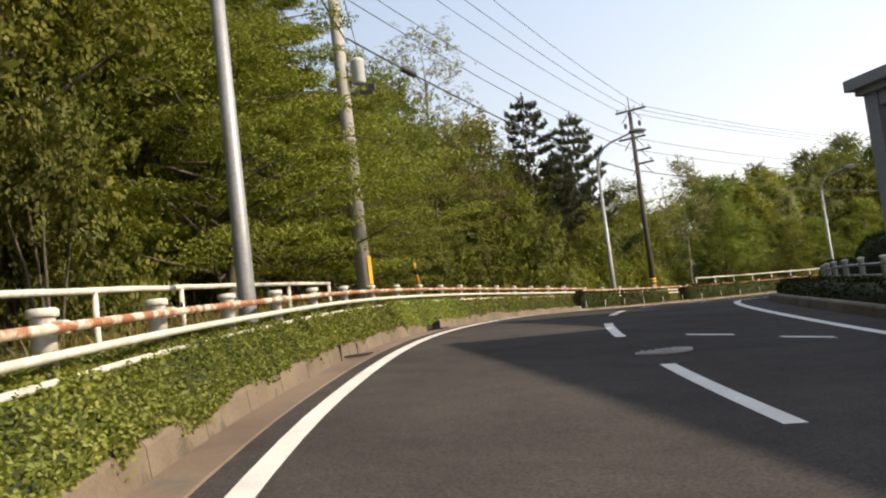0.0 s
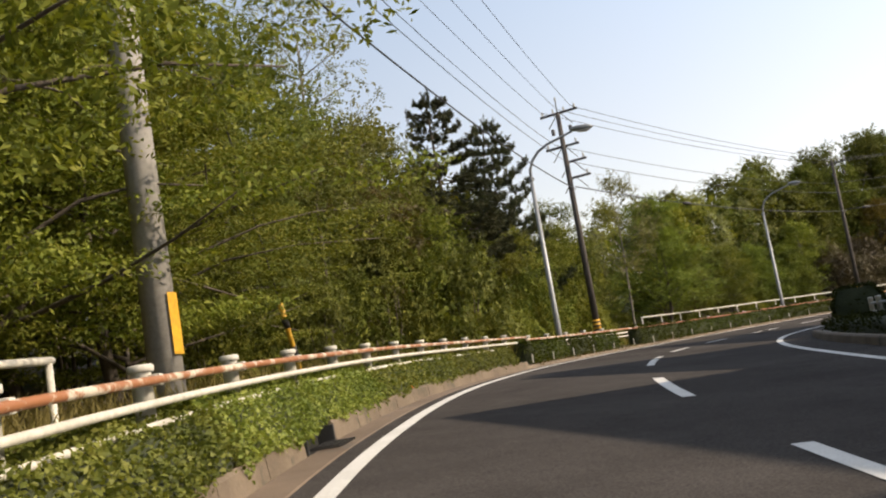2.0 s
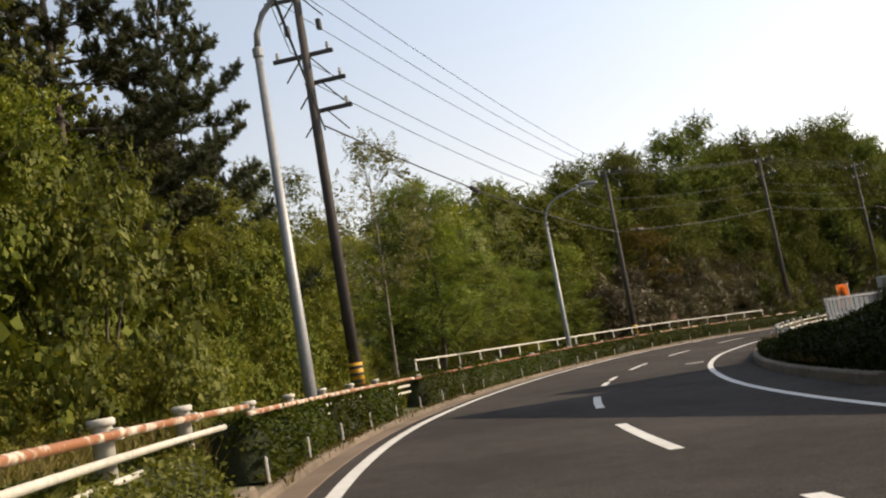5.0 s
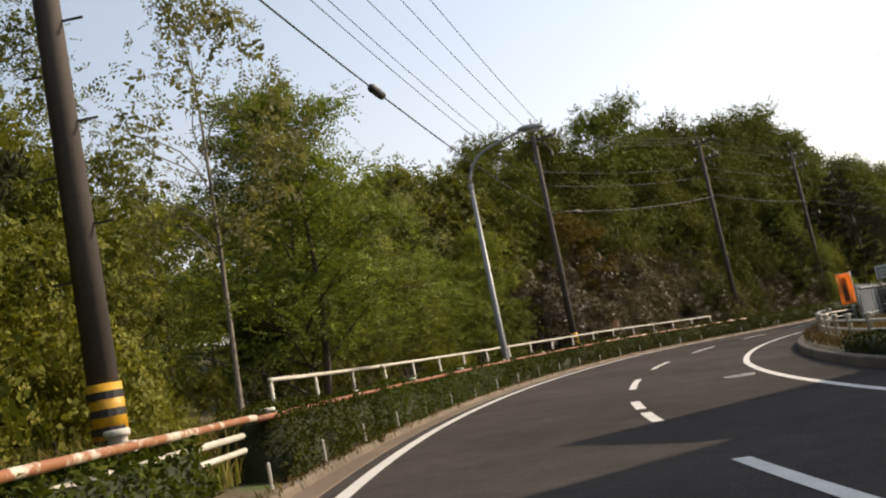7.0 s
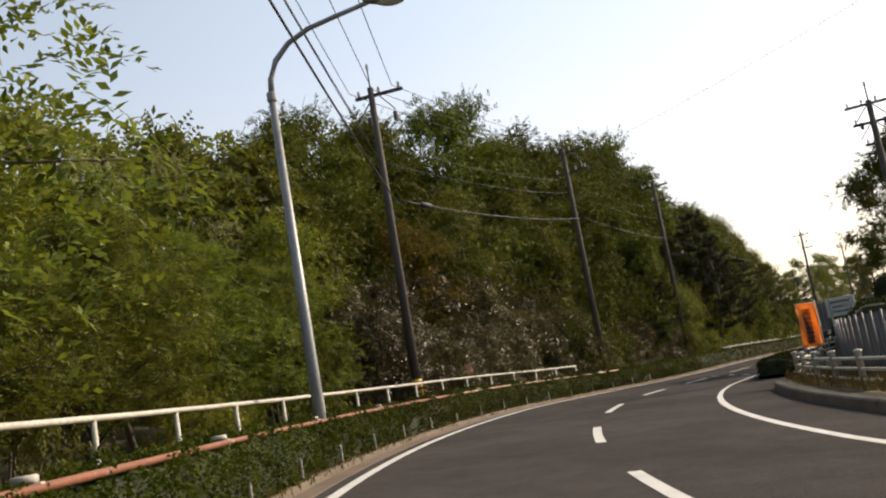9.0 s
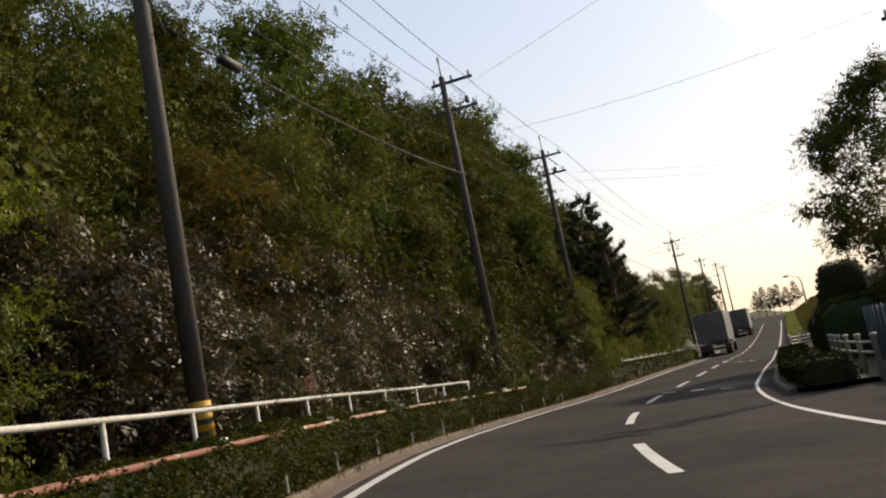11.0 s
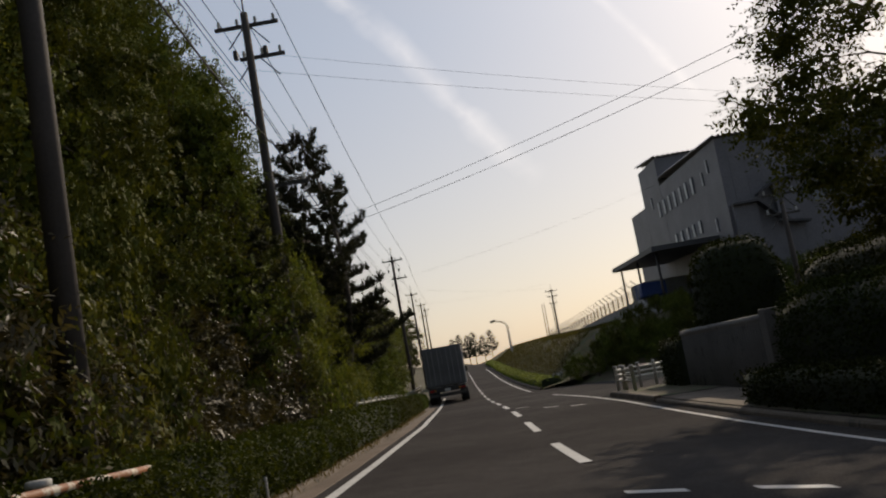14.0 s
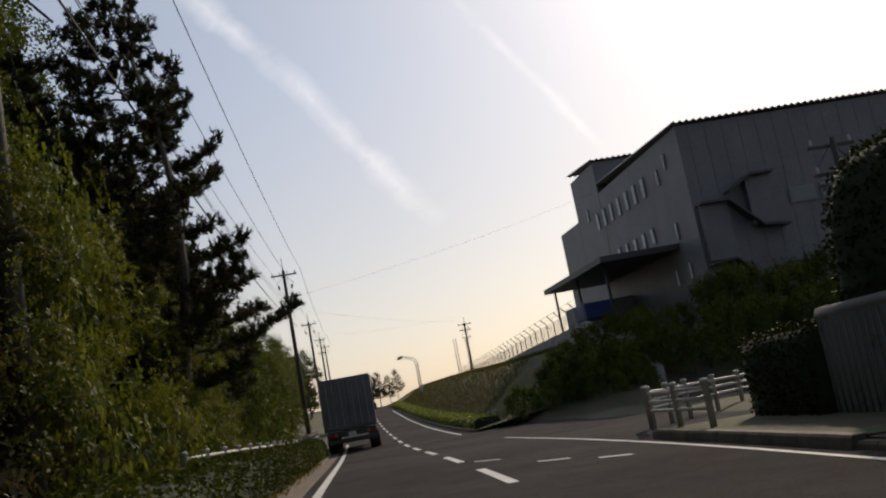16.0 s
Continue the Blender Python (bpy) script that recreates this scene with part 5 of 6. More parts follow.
def dome_hedge(s, d, length, width, height, label, seed):
    """A tall hedge clipped into a rounded block."""
    rng = np.random.default_rng(seed)
    ob = thing("topiary_hedge", label, "hedge", there(s, d, 0.1))
    bm = bmesh.new()
    bmesh.ops.create_uvsphere(bm, u_segments=24, v_segments=16, radius=1.0)
    for v in bm.verts:
        x, y, z = v.co
        ring = max(1e-6, math.hypot(x, y))
        wide = (1.0 if z < 0 else ring ** 0.42) / ring if ring > 1e-4 else 0.0
        square = min(1.25, ring / max(abs(x), abs(y), 1e-6)) ** 0.8
        v.co = (x * wide * square * length / 2, y * wide * square * width / 2, (z * 0.5 + 0.5) * height if z > 0 else (z + 1) * 0.5 * height)
    surf = []
    for f in bm.faces:
        vs = [v.co for v in f.verts]
        for _ in range(max(1, int(f.calc_area() * 170))):
            w = rng.dirichlet([1] * len(vs))
            q = sum((c * float(k) for c, k in zip(vs, w)), Vector())
            q = q + f.normal * (0.07 * noise3(q.x * 1.5, q.y * 1.5, q.z * 1.5))
            surf.append(tuple(q))
    bmesh.ops.scale(bm, vec=(0.96, 0.96, 0.98), verts=bm.verts)
    part("inner_body", bm, INNER_SHADE, ob, "", True)
    quads_object("leaves", [leaf_cloud(rng, surf, [(0.05, 0.05, 0.05)] * len(surf), 1, 0.11, 0.06, 0.0)], HEDGE_DARK_SHADE, ob)


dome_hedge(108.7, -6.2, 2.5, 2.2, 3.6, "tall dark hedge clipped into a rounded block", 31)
STEEL_BLUE = worn("blue_grey_steel_sheet", (0.13, 0.155, 0.19), (0.2, 0.23, 0.265), 0.8, 12, 0.5, 0.3, stain=(0.16, 0.15, 0.14), stain_at=0.64)


def hoarding(s0, s1, d, height):
    """Ribbed steel sheets on posts, with pale joint battens."""
    ob = thing("steel_hoarding", "blue-grey ribbed steel hoarding with pale vertical battens", "fence")
    s = s0
    while s < s1 - 0.1:
        e = min(s1, s + 1.0)
        verts, faces = [], []
        for i in range(11):
            t = s + 0.01 + (e - s - 0.02) * i / 10
            off = 0.025 if i % 4 in (1, 2) else 0.0
            verts += [at(t, d + off, 0.02), at(t, d + off, height + 0.006 * (i % 3))]
        faces = [(2 * i, 2 * i + 1, 2 * i + 3, 2 * i + 2) for i in range(10)]
        sheet = mesh_object("sheet", verts, faces, STEEL_BLUE, ob)
        tube("batten", [at(s, d + 0.05, 0.0), at(s, d + 0.05, height + 0.05)], 0.022, GALV, sheet, 6)
        s = e
    tube("top_rail", [at(s0 + (s1 - s0) * i / 20, d - 0.04, height - 0.08) for i in range(21)], 0.025, GALV, ob, 6)
    tube("lower_rail", [at(s0 + (s1 - s0) * i / 20, d - 0.04, 0.5) for i in range(21)], 0.025, GALV, ob, 6)


hoarding(69.0, 94.4, -5.85, 1.5)


def banner(s, d):
    ob = thing("banner_flag", "tall orange cloth banner with dark lettering on a pole", "banner", there(s, d, 0.1, 108))
    tube("pole", [(-0.26, 0, -0.3), (-0.24, 0, 2.0)], 0.016, WHITE_PIPE, ob, 7)
    tube("cross_bar", [(-0.24, 0, 1.95), (0.3, 0, 1.97)], 0.01, WHITE_PIPE, ob, 6)
    verts, faces = [], []
    for j in range(13):
        for i in range(6):
            z = 1.95 - 1.15 * j / 12
            verts.append((-0.23 + 0.52 * i / 5, 0.04 * math.sin(i * 1.1 + j * 0.5), z + 0.02 * i / 5))
    faces = [(j * 6 + i, j * 6 + i + 1, j * 6 + i + 7, j * 6 + i + 6) for j in range(12) for i in range(5)]
    cloth = mesh_object("cloth", verts, faces, ORANGE, ob, "", True)
    m = cloth.modifiers.new("thickness", "SOLIDIFY")
    m.thickness = 0.004
    for k in range(7):
        bm = bmesh.new()
        for w, z in ((0.2, 0.0), (0.14, -0.05), (0.19, -0.09)):
            box(bm, (w, 0.1, 0.022), (0.05, 0.01, 1.78 - k * 0.125 + z))
        part("lettering", bm, NAVY, cloth, "dark unreadable character")


banner(77.6, -5.1)


def sign_board(s, d, h, label):
    ob = thing("sign_board", label, "sign", there(s, d, 0.1, 70))
    for x in (-0.3, 0.3):
        tube("post", [(x, 0.03, -0.2), (x, 0.03, h + 0.25)], 0.025, GALV, ob, 7)
    bm = bmesh.new()
    box(bm, (0.85, 0.03, 0.55), (0, 0, h), bevel=0.006)
    board = part("board", bm, WHITE_SIGN, ob)
    for k in range(3):
        bm = bmesh.new()
        box(bm, (0.55 - 0.1 * (k == 1), 0.034, 0.06), (0.02, -0.002, h + 0.14 - 0.14 * k))
        part("lettering", bm, GREEN_PRINT, board, "green unreadable line of print")


WHITE_SIGN = worn("white_sign_enamel", (0.6, 0.6, 0.57), (0.72, 0.72, 0.69), 2, 20, 0.5)
GREEN_PRINT = worn("green_print", (0.08, 0.2, 0.1), (0.1, 0.25, 0.12), 3, 20, 0.6)
sign_board(81.5, -6.1, 1.85, "white sign board with green print above the hoarding")


WALL_GREY = worn("stained_grey_concrete", (0.16, 0.15, 0.145), (0.23, 0.22, 0.21), 0.7, 25, 0.88, relief=0.4, stain=(0.1, 0.095, 0.085), stain_at=0.56)


def low_wall(s0, s1, d, height):
    ob = thing("boundary_wall", "pale grey ribbed concrete boundary wall", "wall")
    n = 6
    for i in range(n):
        a, b = s0 + (s1 - s0) * i / n + 0.006, s0 + (s1 - s0) * (i + 1) / n - 0.006
        verts = [at(s, d + o, h) for s in (a, b) for o, h in ((0.09, -0.1), (0.09, height), (-0.09, height), (-0.09, -0.1))]
        faces = [(0, 1, 5, 4), (1, 2, 6, 5), (2, 3, 7, 6), (0, 4, 7, 3), (0, 3, 2, 1), (4, 5, 6, 7)]
        panel = mesh_object("panel", verts, faces, WALL_GREY, ob)
        for k in range(7):
            t = a + (b - a) * (k + 0.5) / 7
            tube("rib", [at(t, d + 0.095, -0.05), at(t, d + 0.095, height - 0.06)], 0.016, WALL_GREY, panel, 5)
    tube("coping", [at(s0 + (s1 - s0) * i / 8, d, height + 0.02) for i in range(9)], 0.11, WALL_GREY, ob, 6)
    bm = bmesh.new()
    box(bm, (0.34, 0.34, height + 0.25), (0, 0, (height + 0.15) / 2), bevel=0.02)
    q = part("pillar", bm, WALL_GREY, ob, "square concrete end pillar")
    q.matrix_basis = there(s0 - 0.25, d, 0)


low_wall(102.4, 109.4, -4.75, 1.45)
three_rail_fence("pale guard fence round the corner of the side road", [(110.9, -3.45), (114.0, -3.5), (115.6, -3.95), (117.3, -5.4), (119.6, -7.6), (121.0, -10.5)], (0.62, 0.46, 0.3), 1.3, 0.74, WHITE_PIPE, 0.055)


# ---- the gate canopy on the inner side ----
STONE_GREY = worn("grey_render", (0.2, 0.2, 0.21), (0.29, 0.29, 0.3), 0.5, 18, 0.85, relief=0.3, stain=(0.14, 0.14, 0.145))


def gate_canopy():
    ob = thing("gate_canopy", "grey concrete gate canopy on tall square columns", "canopy", pose(12.3, 26.9, 0.85, 0, 0, -73))
    bm = bmesh.new()
    box(bm, (8.0, 3.6, 0.34), (4.0, 1.8, 6.0), bevel=0.02)
    box(bm, (7.6, 3.2, 0.2), (4.0, 1.8, 5.75))
    part("roof_slab", bm, STONE_GREY, ob)
    for x in (0.6, 4.0, 7.4):
        for y in (0.6,):
            bm = bmesh.new()
            box(bm, (0.5, 0.5, 5.9), (x, y, 2.75), bevel=0.03)
            part("column", bm, STONE_GREY, ob)
    bm = bmesh.new()
    box(bm, (7.3, 0.36, 0.42), (4.0, 0.6, 5.44))
    part("beam", bm, STONE_GREY, ob)


gate_canopy()
dome_hedge(33.5, -7.6, 4.0, 3.0, 1.7, "dark rounded shrub beside the gate canopy", 37)


def wall_box(name, parent, s0, s1, d0, d1, h0, h1, material, label=""):
    verts = [at(s, d, h) for s in (s0, s1) for d, h in ((d0, h0), (d0, h1), (d1, h1), (d1, h0))]
    faces = [(0, 1, 5, 4), (1, 2, 6, 5), (2, 3, 7, 6), (0, 4, 7, 3), (0, 3, 2, 1), (4, 5, 6, 7)]
    return mesh_object(name, verts, [f[::-1] for f in faces] if d1 > d0 else faces, material, parent, label)


def works_block(label, front, depth, top, teeth):
    """A rendered works block: its front runs between two points, its body lies to the right of it."""
    ob = thing("works_block", label, "building")
    (x0, y0), (x1, y1) = front
    ln = math.hypot(x1 - x0, y1 - y0)
    ob.matrix_basis = pose(x0, y0, -0.6, 0, 0, math.degrees(math.atan2(y1 - y0, x1 - x0)))
    bm = bmesh.new()
    box(bm, (ln, depth, top), (ln / 2, -depth / 2, top / 2), bevel=0.03)
    part("wall", bm, STONE_GREY, ob)
    bm = bmesh.new()
    box(bm, (ln - 0.4, depth - 0.4, 0.25), (ln / 2, -depth / 2, top + 0.1))
    part("roof", bm, PALE, ob)
    for k in range(teeth):
        x = ln * (k + 0.5) / teeth
        for z in (2.6, 5.8):
            bm = bmesh.new()
            box(bm, (1.6, 0.1, 1.3), (x, 0.02, z), bevel=0.02)
            f = part("window", bm, GALV, ob)
            bm = bmesh.new()
            box(bm, (1.4, 0.04, 1.1), (x, 0.08, z))
            part("pane", bm, GLASS, f)


def glass_material():
    m, t, b = shader("window_glass", 0.06)
    b.inputs["Base Color"].default_value = (0.06, 0.08, 0.1, 1)
    b.inputs["Specular IOR Level"].default_value = 0.9
    n = noise_node(t, 1.5, 2)
    bump(t, b, n.outputs[0], 0.05, 0.01)
    return m


GLASS = glass_material()
works_block("long grey rendered works block beside the road", ((21.5, -24.0), (12.2, 9.7)), 12.0, 9.6, 9)
works_block("grey rendered middle works block", ((15.2, 9.9), (12.9, 17.2)), 10.0, 9.6, 2)
works_block("grey rendered end works block near the gate", ((18.1, 17.4), (15.0, 24.6)), 9.0, 9.6, 2)
works_block("grey rendered office block inside the bend", ((23.2, 29.0), (22.5, 40.2)), 10.0, 9.4, 3)
works_block("grey rendered wing of the office block", ((26.9, 40.4), (26.7, 42.7)), 12.0, 9.4, 1)


# ---- trees of the inner side ----
TREES["street"] = Stock(broad_tree("street_tree", "large dark round-crowned tree behind the hedge", 91, 12.5, 4.6, 3.6, LEAF_DARK, BARK, 130, 300, 0.15, 0.085, 0.24, 0.75, 0.85))
plant("street", 101.8, -9.1, 0.84, 0.95, 40)
for s, d, size in ((88, -10, 0.9), (92, -10.5, 1.1), (84, -9.5, 0.8)):
    plant("shrub_y", s, d, size)
for s, d, size in ((110, -12.5, 0.9), (114.5, -11.5, 0.7), (117, -12, 0.8), (106, -13, 1.0)):
    plant("shrub", s, d, size, 1.2)
for s, d, k, size in ((45.5, -13.5, "oak", 0.5), (49, -14.5, "dark", 0.5)):
    plant(k, s, d, size)
for k in range(17):
    d = -8.2 - k * 0.95
    plant("shrub_d", 139.3 + 0.25 * (k % 3), d, rnd.uniform(0.5, 0.65) if k < 8 else rnd.uniform(0.75, 0.9))
    plant("shrub_d", 141.6 + 0.3 * (k % 4), d - 0.4, rnd.uniform(0.4, 0.55) if k < 8 else rnd.uniform(0.8, 0.95))
for k in range(13):
    plant("shrub_d", 138.6 + 0.5 * (k % 3), -5.0 - 0.55 * k, rnd.uniform(0.34, 0.5), 0.9)
    plant("shrub_d", 140.4 + 0.5 * (k % 3), -7.0 - 0.5 * k, rnd.uniform(0.34, 0.46), 0.9)
for k in range(7):
    plant("shrub_d", 143.8 + 0.9 * k, -13.2 - 0.5 * (k % 3), rnd.uniform(0.3, 0.42))
for s, d, k, size in ((58.0, -8.8, "russet", 0.42), (61.0, -9.4, "russet", 0.45), (55, -11.5, "street", 0.4), (49, -11.0, "street", 0.45)):
    plant(k, s, d, size, 0.95)


# ---- lorries and cars ----
LORRY_BODY = worn("dull_grey_lorry_box", (0.11, 0.112, 0.118), (0.18, 0.182, 0.188), 0.7, 10, 0.5, 0.15, stain=(0.14, 0.12, 0.1), stain_at=0.58)
LORRY_SIDE = worn("silver_lorry_side", (0.5, 0.5, 0.5), (0.62, 0.62, 0.61), 0.5, 10, 0.4, 0.3)
RUBBER = worn("tyre_rubber", (0.02, 0.02, 0.02), (0.035, 0.034, 0.033), 3, 30, 0.85)
RED_LENS = worn("red_lamp_lens", (0.35, 0.02, 0.015), (0.45, 0.03, 0.02), 3, 20, 0.2)
AMBER_LENS = worn("amber_lamp_lens", (0.6, 0.25, 0.02), (0.7, 0.3, 0.03), 3, 20, 0.2)
WHITE_CAR = worn("white_car_paint", (0.62, 0.63, 0.64), (0.7, 0.71, 0.72), 0.6, 5, 0.25)
RED_CAR = worn("red_car_paint", (0.28, 0.02, 0.02), (0.35, 0.03, 0.028), 0.6, 5, 0.25)
BLUE_SHEET = worn("blue_sheet", (0.02, 0.05, 0.2), (0.03, 0.08, 0.28), 1, 10, 0.6)


def wheel(parent, place, radius, width):
    bm = bmesh.new()
    lathe(bm, [(radius * 0.62, -width / 2), (radius * 0.94, -width / 2), (radius, -width * 0.35), (radius, width * 0.35), (radius * 0.94, width / 2), (radius * 0.62, width / 2)], sides=20)
    t = part("wheel", bm, RUBBER, parent, "", True)
    t.matrix_basis = pose(*place, 90)
    bm = bmesh.new()
    lathe(bm, [(radius * 0.6, -width * 0.42), (radius * 0.6, width * 0.42), (radius * 0.3, width * 0.36), (radius * 0.15, width * 0.46)], sides=14)
    part("rim", bm, GALV, t)


def lorry(s, d, label, turn=0.0, length=6.4, box_top=3.45):
    """A box lorry seen from behind; its x axis points along the road."""
    ob = thing("box_lorry", label, "lorry", there(s, d, 0.0, turn))
    w = 2.36
    bm = bmesh.new()
    box(bm, (length, w, box_top - 1.05), (length / 2, 0, (box_top + 1.05) / 2), bevel=0.035)
    cargo = part("cargo_box", bm, LORRY_BODY, ob)
    for y in (-w / 4, w / 4):
        bm = bmesh.new()
        box(bm, (0.05, w / 2 - 0.07, box_top - 1.25), (-0.03, y, (box_top + 1.05) / 2), bevel=0.012)
        door = part("rear_door", bm, LORRY_BODY, cargo)
        for k in (-0.3, 0.05, 0.33):
            bm = bmesh.new()
            lathe(bm, [(0.018, 1.2), (0.018, box_top - 0.15)], (-0.075, y + k, 0), 6)
            q = part("lock_bar", bm, GALV, cargo)
    for y in (-w / 2 - 0.012, w / 2 + 0.012):
        bm = bmesh.new()
        for k in range(9):
            box(bm, (0.05, 0.03, box_top - 1.2), (0.35 + (length - 0.7) * k / 8, y, (box_top + 1.05) / 2))
        box(bm, (length - 0.05, 0.02, box_top - 1.15), (length / 2, y * 0.997, (box_top + 1.05) / 2))
        part("side_panel", bm, LORRY_SIDE, cargo, "ribbed silver side panel")
    bm = bmesh.new()
    box(bm, (length + 1.9, 0.22, 0.24), (length / 2 + 0.9, -0.42, 0.86))
    box(bm, (length + 1.9, 0.22, 0.24), (length / 2 + 0.9, 0.42, 0.86))
    part("chassis", bm, IRON, ob)
    bm = bmesh.new()
    box(bm, (0.14, w - 0.1, 0.2), (0.05, 0, 0.56), bevel=0.02)
    box(bm, (0.06, w - 0.1, 0.28), (0.02, 0, 0.88))
    bumper = part("rear_bumper", bm, IRON, ob)
    for y in (-0.95, 0.95):
        bm = bmesh.new()
        box(bm, (0.05, 0.26, 0.11), (-0.04, y, 0.86), bevel=0.015)
        part("tail_light", bm, RED_LENS, bumper)
        bm = bmesh.new()
        box(bm, (0.05, 0.1, 0.11), (-0.045, y * 0.79, 0.86), bevel=0.015)
        part("indicator", bm, AMBER_LENS, bumper)
    bm = bmesh.new()
    box(bm, (0.02, 0.36, 0.18), (-0.06, 0, 0.84))
    part("number_plate", bm, WHITE_SIGN, bumper)
    bm = bmesh.new()
    box(bm, (1.7, 2.1, 1.75), (length + 1.05, 0, 1.55), bevel=0.12)
    cab = part("cab", bm, WHITE_CAR, ob)
    bm = bmesh.new()
    box(bm, (0.04, 1.8, 0.7), (length + 1.9, 0, 1.95), bevel=0.03)
    part("windscreen", bm, GLASS, cab)
    for y in (-1.25, 1.25):
        bm = bmesh.new()
        box(bm, (0.1, 0.2, 0.36), (length + 1.75, y, 1.95), bevel=0.03)
        box(bm, (0.04, 0.3, 0.04), (length + 1.75, y * 0.9, 1.8))
        part("mirror", bm, IRON, cab)
    for x in (1.4, 2.45, length + 1.1):
        for y in (-0.98, 0.98):
            wheel(ob, (x, y, 0.44), 0.44, 0.36 if x > 3 else 0.5)
    for y in (-0.95, 0.95):
        bm = bmesh.new()
        box(bm, (0.03, 0.5, 0.42), (3.0, y, 0.42))
        part("mud_flap", bm, RUBBER, ob)
    return ob


lorry(140.9, 2.2, "grey box lorry with dirty rear doors parked at the kerb", -1.0)
lorry(182.0, 2.0, "dark blue-grey box lorry parked further up the road", -1.0, 6.0, 3.3)


def car(place, label, paint, length=4.2, tall=1.5, van=False):
    ob = thing("car", label, "car", place)
    w = 1.66
    rows = [(-length / 2, 0.45, 0.75), (-length / 2 + 0.15, 0.3, 0.95), (0, 0.28, 1.0), (length / 2 - 0.3, 0.3, 0.85), (length / 2, 0.42, 0.65)]
    verts, faces = [], []
    for x, lo, hi in rows:
        for y, z in ((-w / 2, lo), (-w / 2, hi - 0.08), (-w / 2 + 0.08, hi), (w / 2 - 0.08, hi), (w / 2, hi - 0.08), (w / 2, lo)):
            verts.append((x, y, z))
    for i in range(len(rows) - 1):
        for k in range(6):
            a, b = i * 6 + k, i * 6 + (k + 1) % 6
            faces.append((a, a + 6, b + 6, b))
    faces += [tuple(range(6)), tuple(range(24, 30))[::-1]]
    body = mesh_object("body", verts, faces, paint, ob, "", True)
    x0, x1 = (-length / 2 + 0.1, length / 2 - 0.9) if van else (-length / 2 + 0.35, length / 2 - 1.25)
    bm = bmesh.new()
    box(bm, (x1 - x0, w - 0.12, tall - 0.92), ((x0 + x1) / 2, 0, (tall + 0.92) / 2), bevel=0.14)
    cabin = part("cabin", bm, paint, body)
    for y in (-w / 2 + 0.055, w / 2 - 0.055):
        for k in range(2):
            bm = bmesh.new()
            box(bm, ((x1 - x0) * 0.42, 0.02, (tall - 0.92) * 0.62), (x0 + (x1 - x0) * (0.27 + 0.46 * k), y, (tall + 0.98) / 2), bevel=0.008)
            part("side_window", bm, GLASS, body)
    bm = bmesh.new()
    box(bm, (0.02, w - 0.36, (tall - 0.92) * 0.6), (x0 - 0.005, 0, (tall + 0.98) / 2), bevel=0.008)
    part("rear_window", bm, GLASS, body)
    for x in (-length * 0.31, length * 0.31):
        for y in (-w / 2 + 0.08, w / 2 - 0.08):
            wheel(ob, (x, y, 0.3), 0.3, 0.2)
    for y in (-0.62, 0.62):
        bm = bmesh.new()
        box(bm, (0.05, 0.22, 0.2), (-length / 2 + 0.03, y, 0.78), bevel=0.02)
        part("tail_light", bm, RED_LENS, body)
    return ob


def parked(s, d, turn):
    return there(s, d, land(s, d) + 0.02, turn)


car(parked(58.5, -13.0, 70), "white minivan parked on the forecourt", WHITE_CAR, 4.4, 1.85, True)
car(parked(75.5, -9.5, 75), "red hatchback parked behind the guard fence", RED_CAR)


# ---- the factory above the side road ----
CLAD = worn("grey_metal_cladding", (0.155, 0.152, 0.165), (0.215, 0.212, 0.228), 0.35, 8, 0.6, 0.1, relief=0.2, stain=(0.14, 0.145, 0.15), stain_at=0.62)
DARK_ROOF = worn("dark_canopy_sheet", (0.05, 0.05, 0.055), (0.085, 0.085, 0.09), 0.6, 10, 0.6)


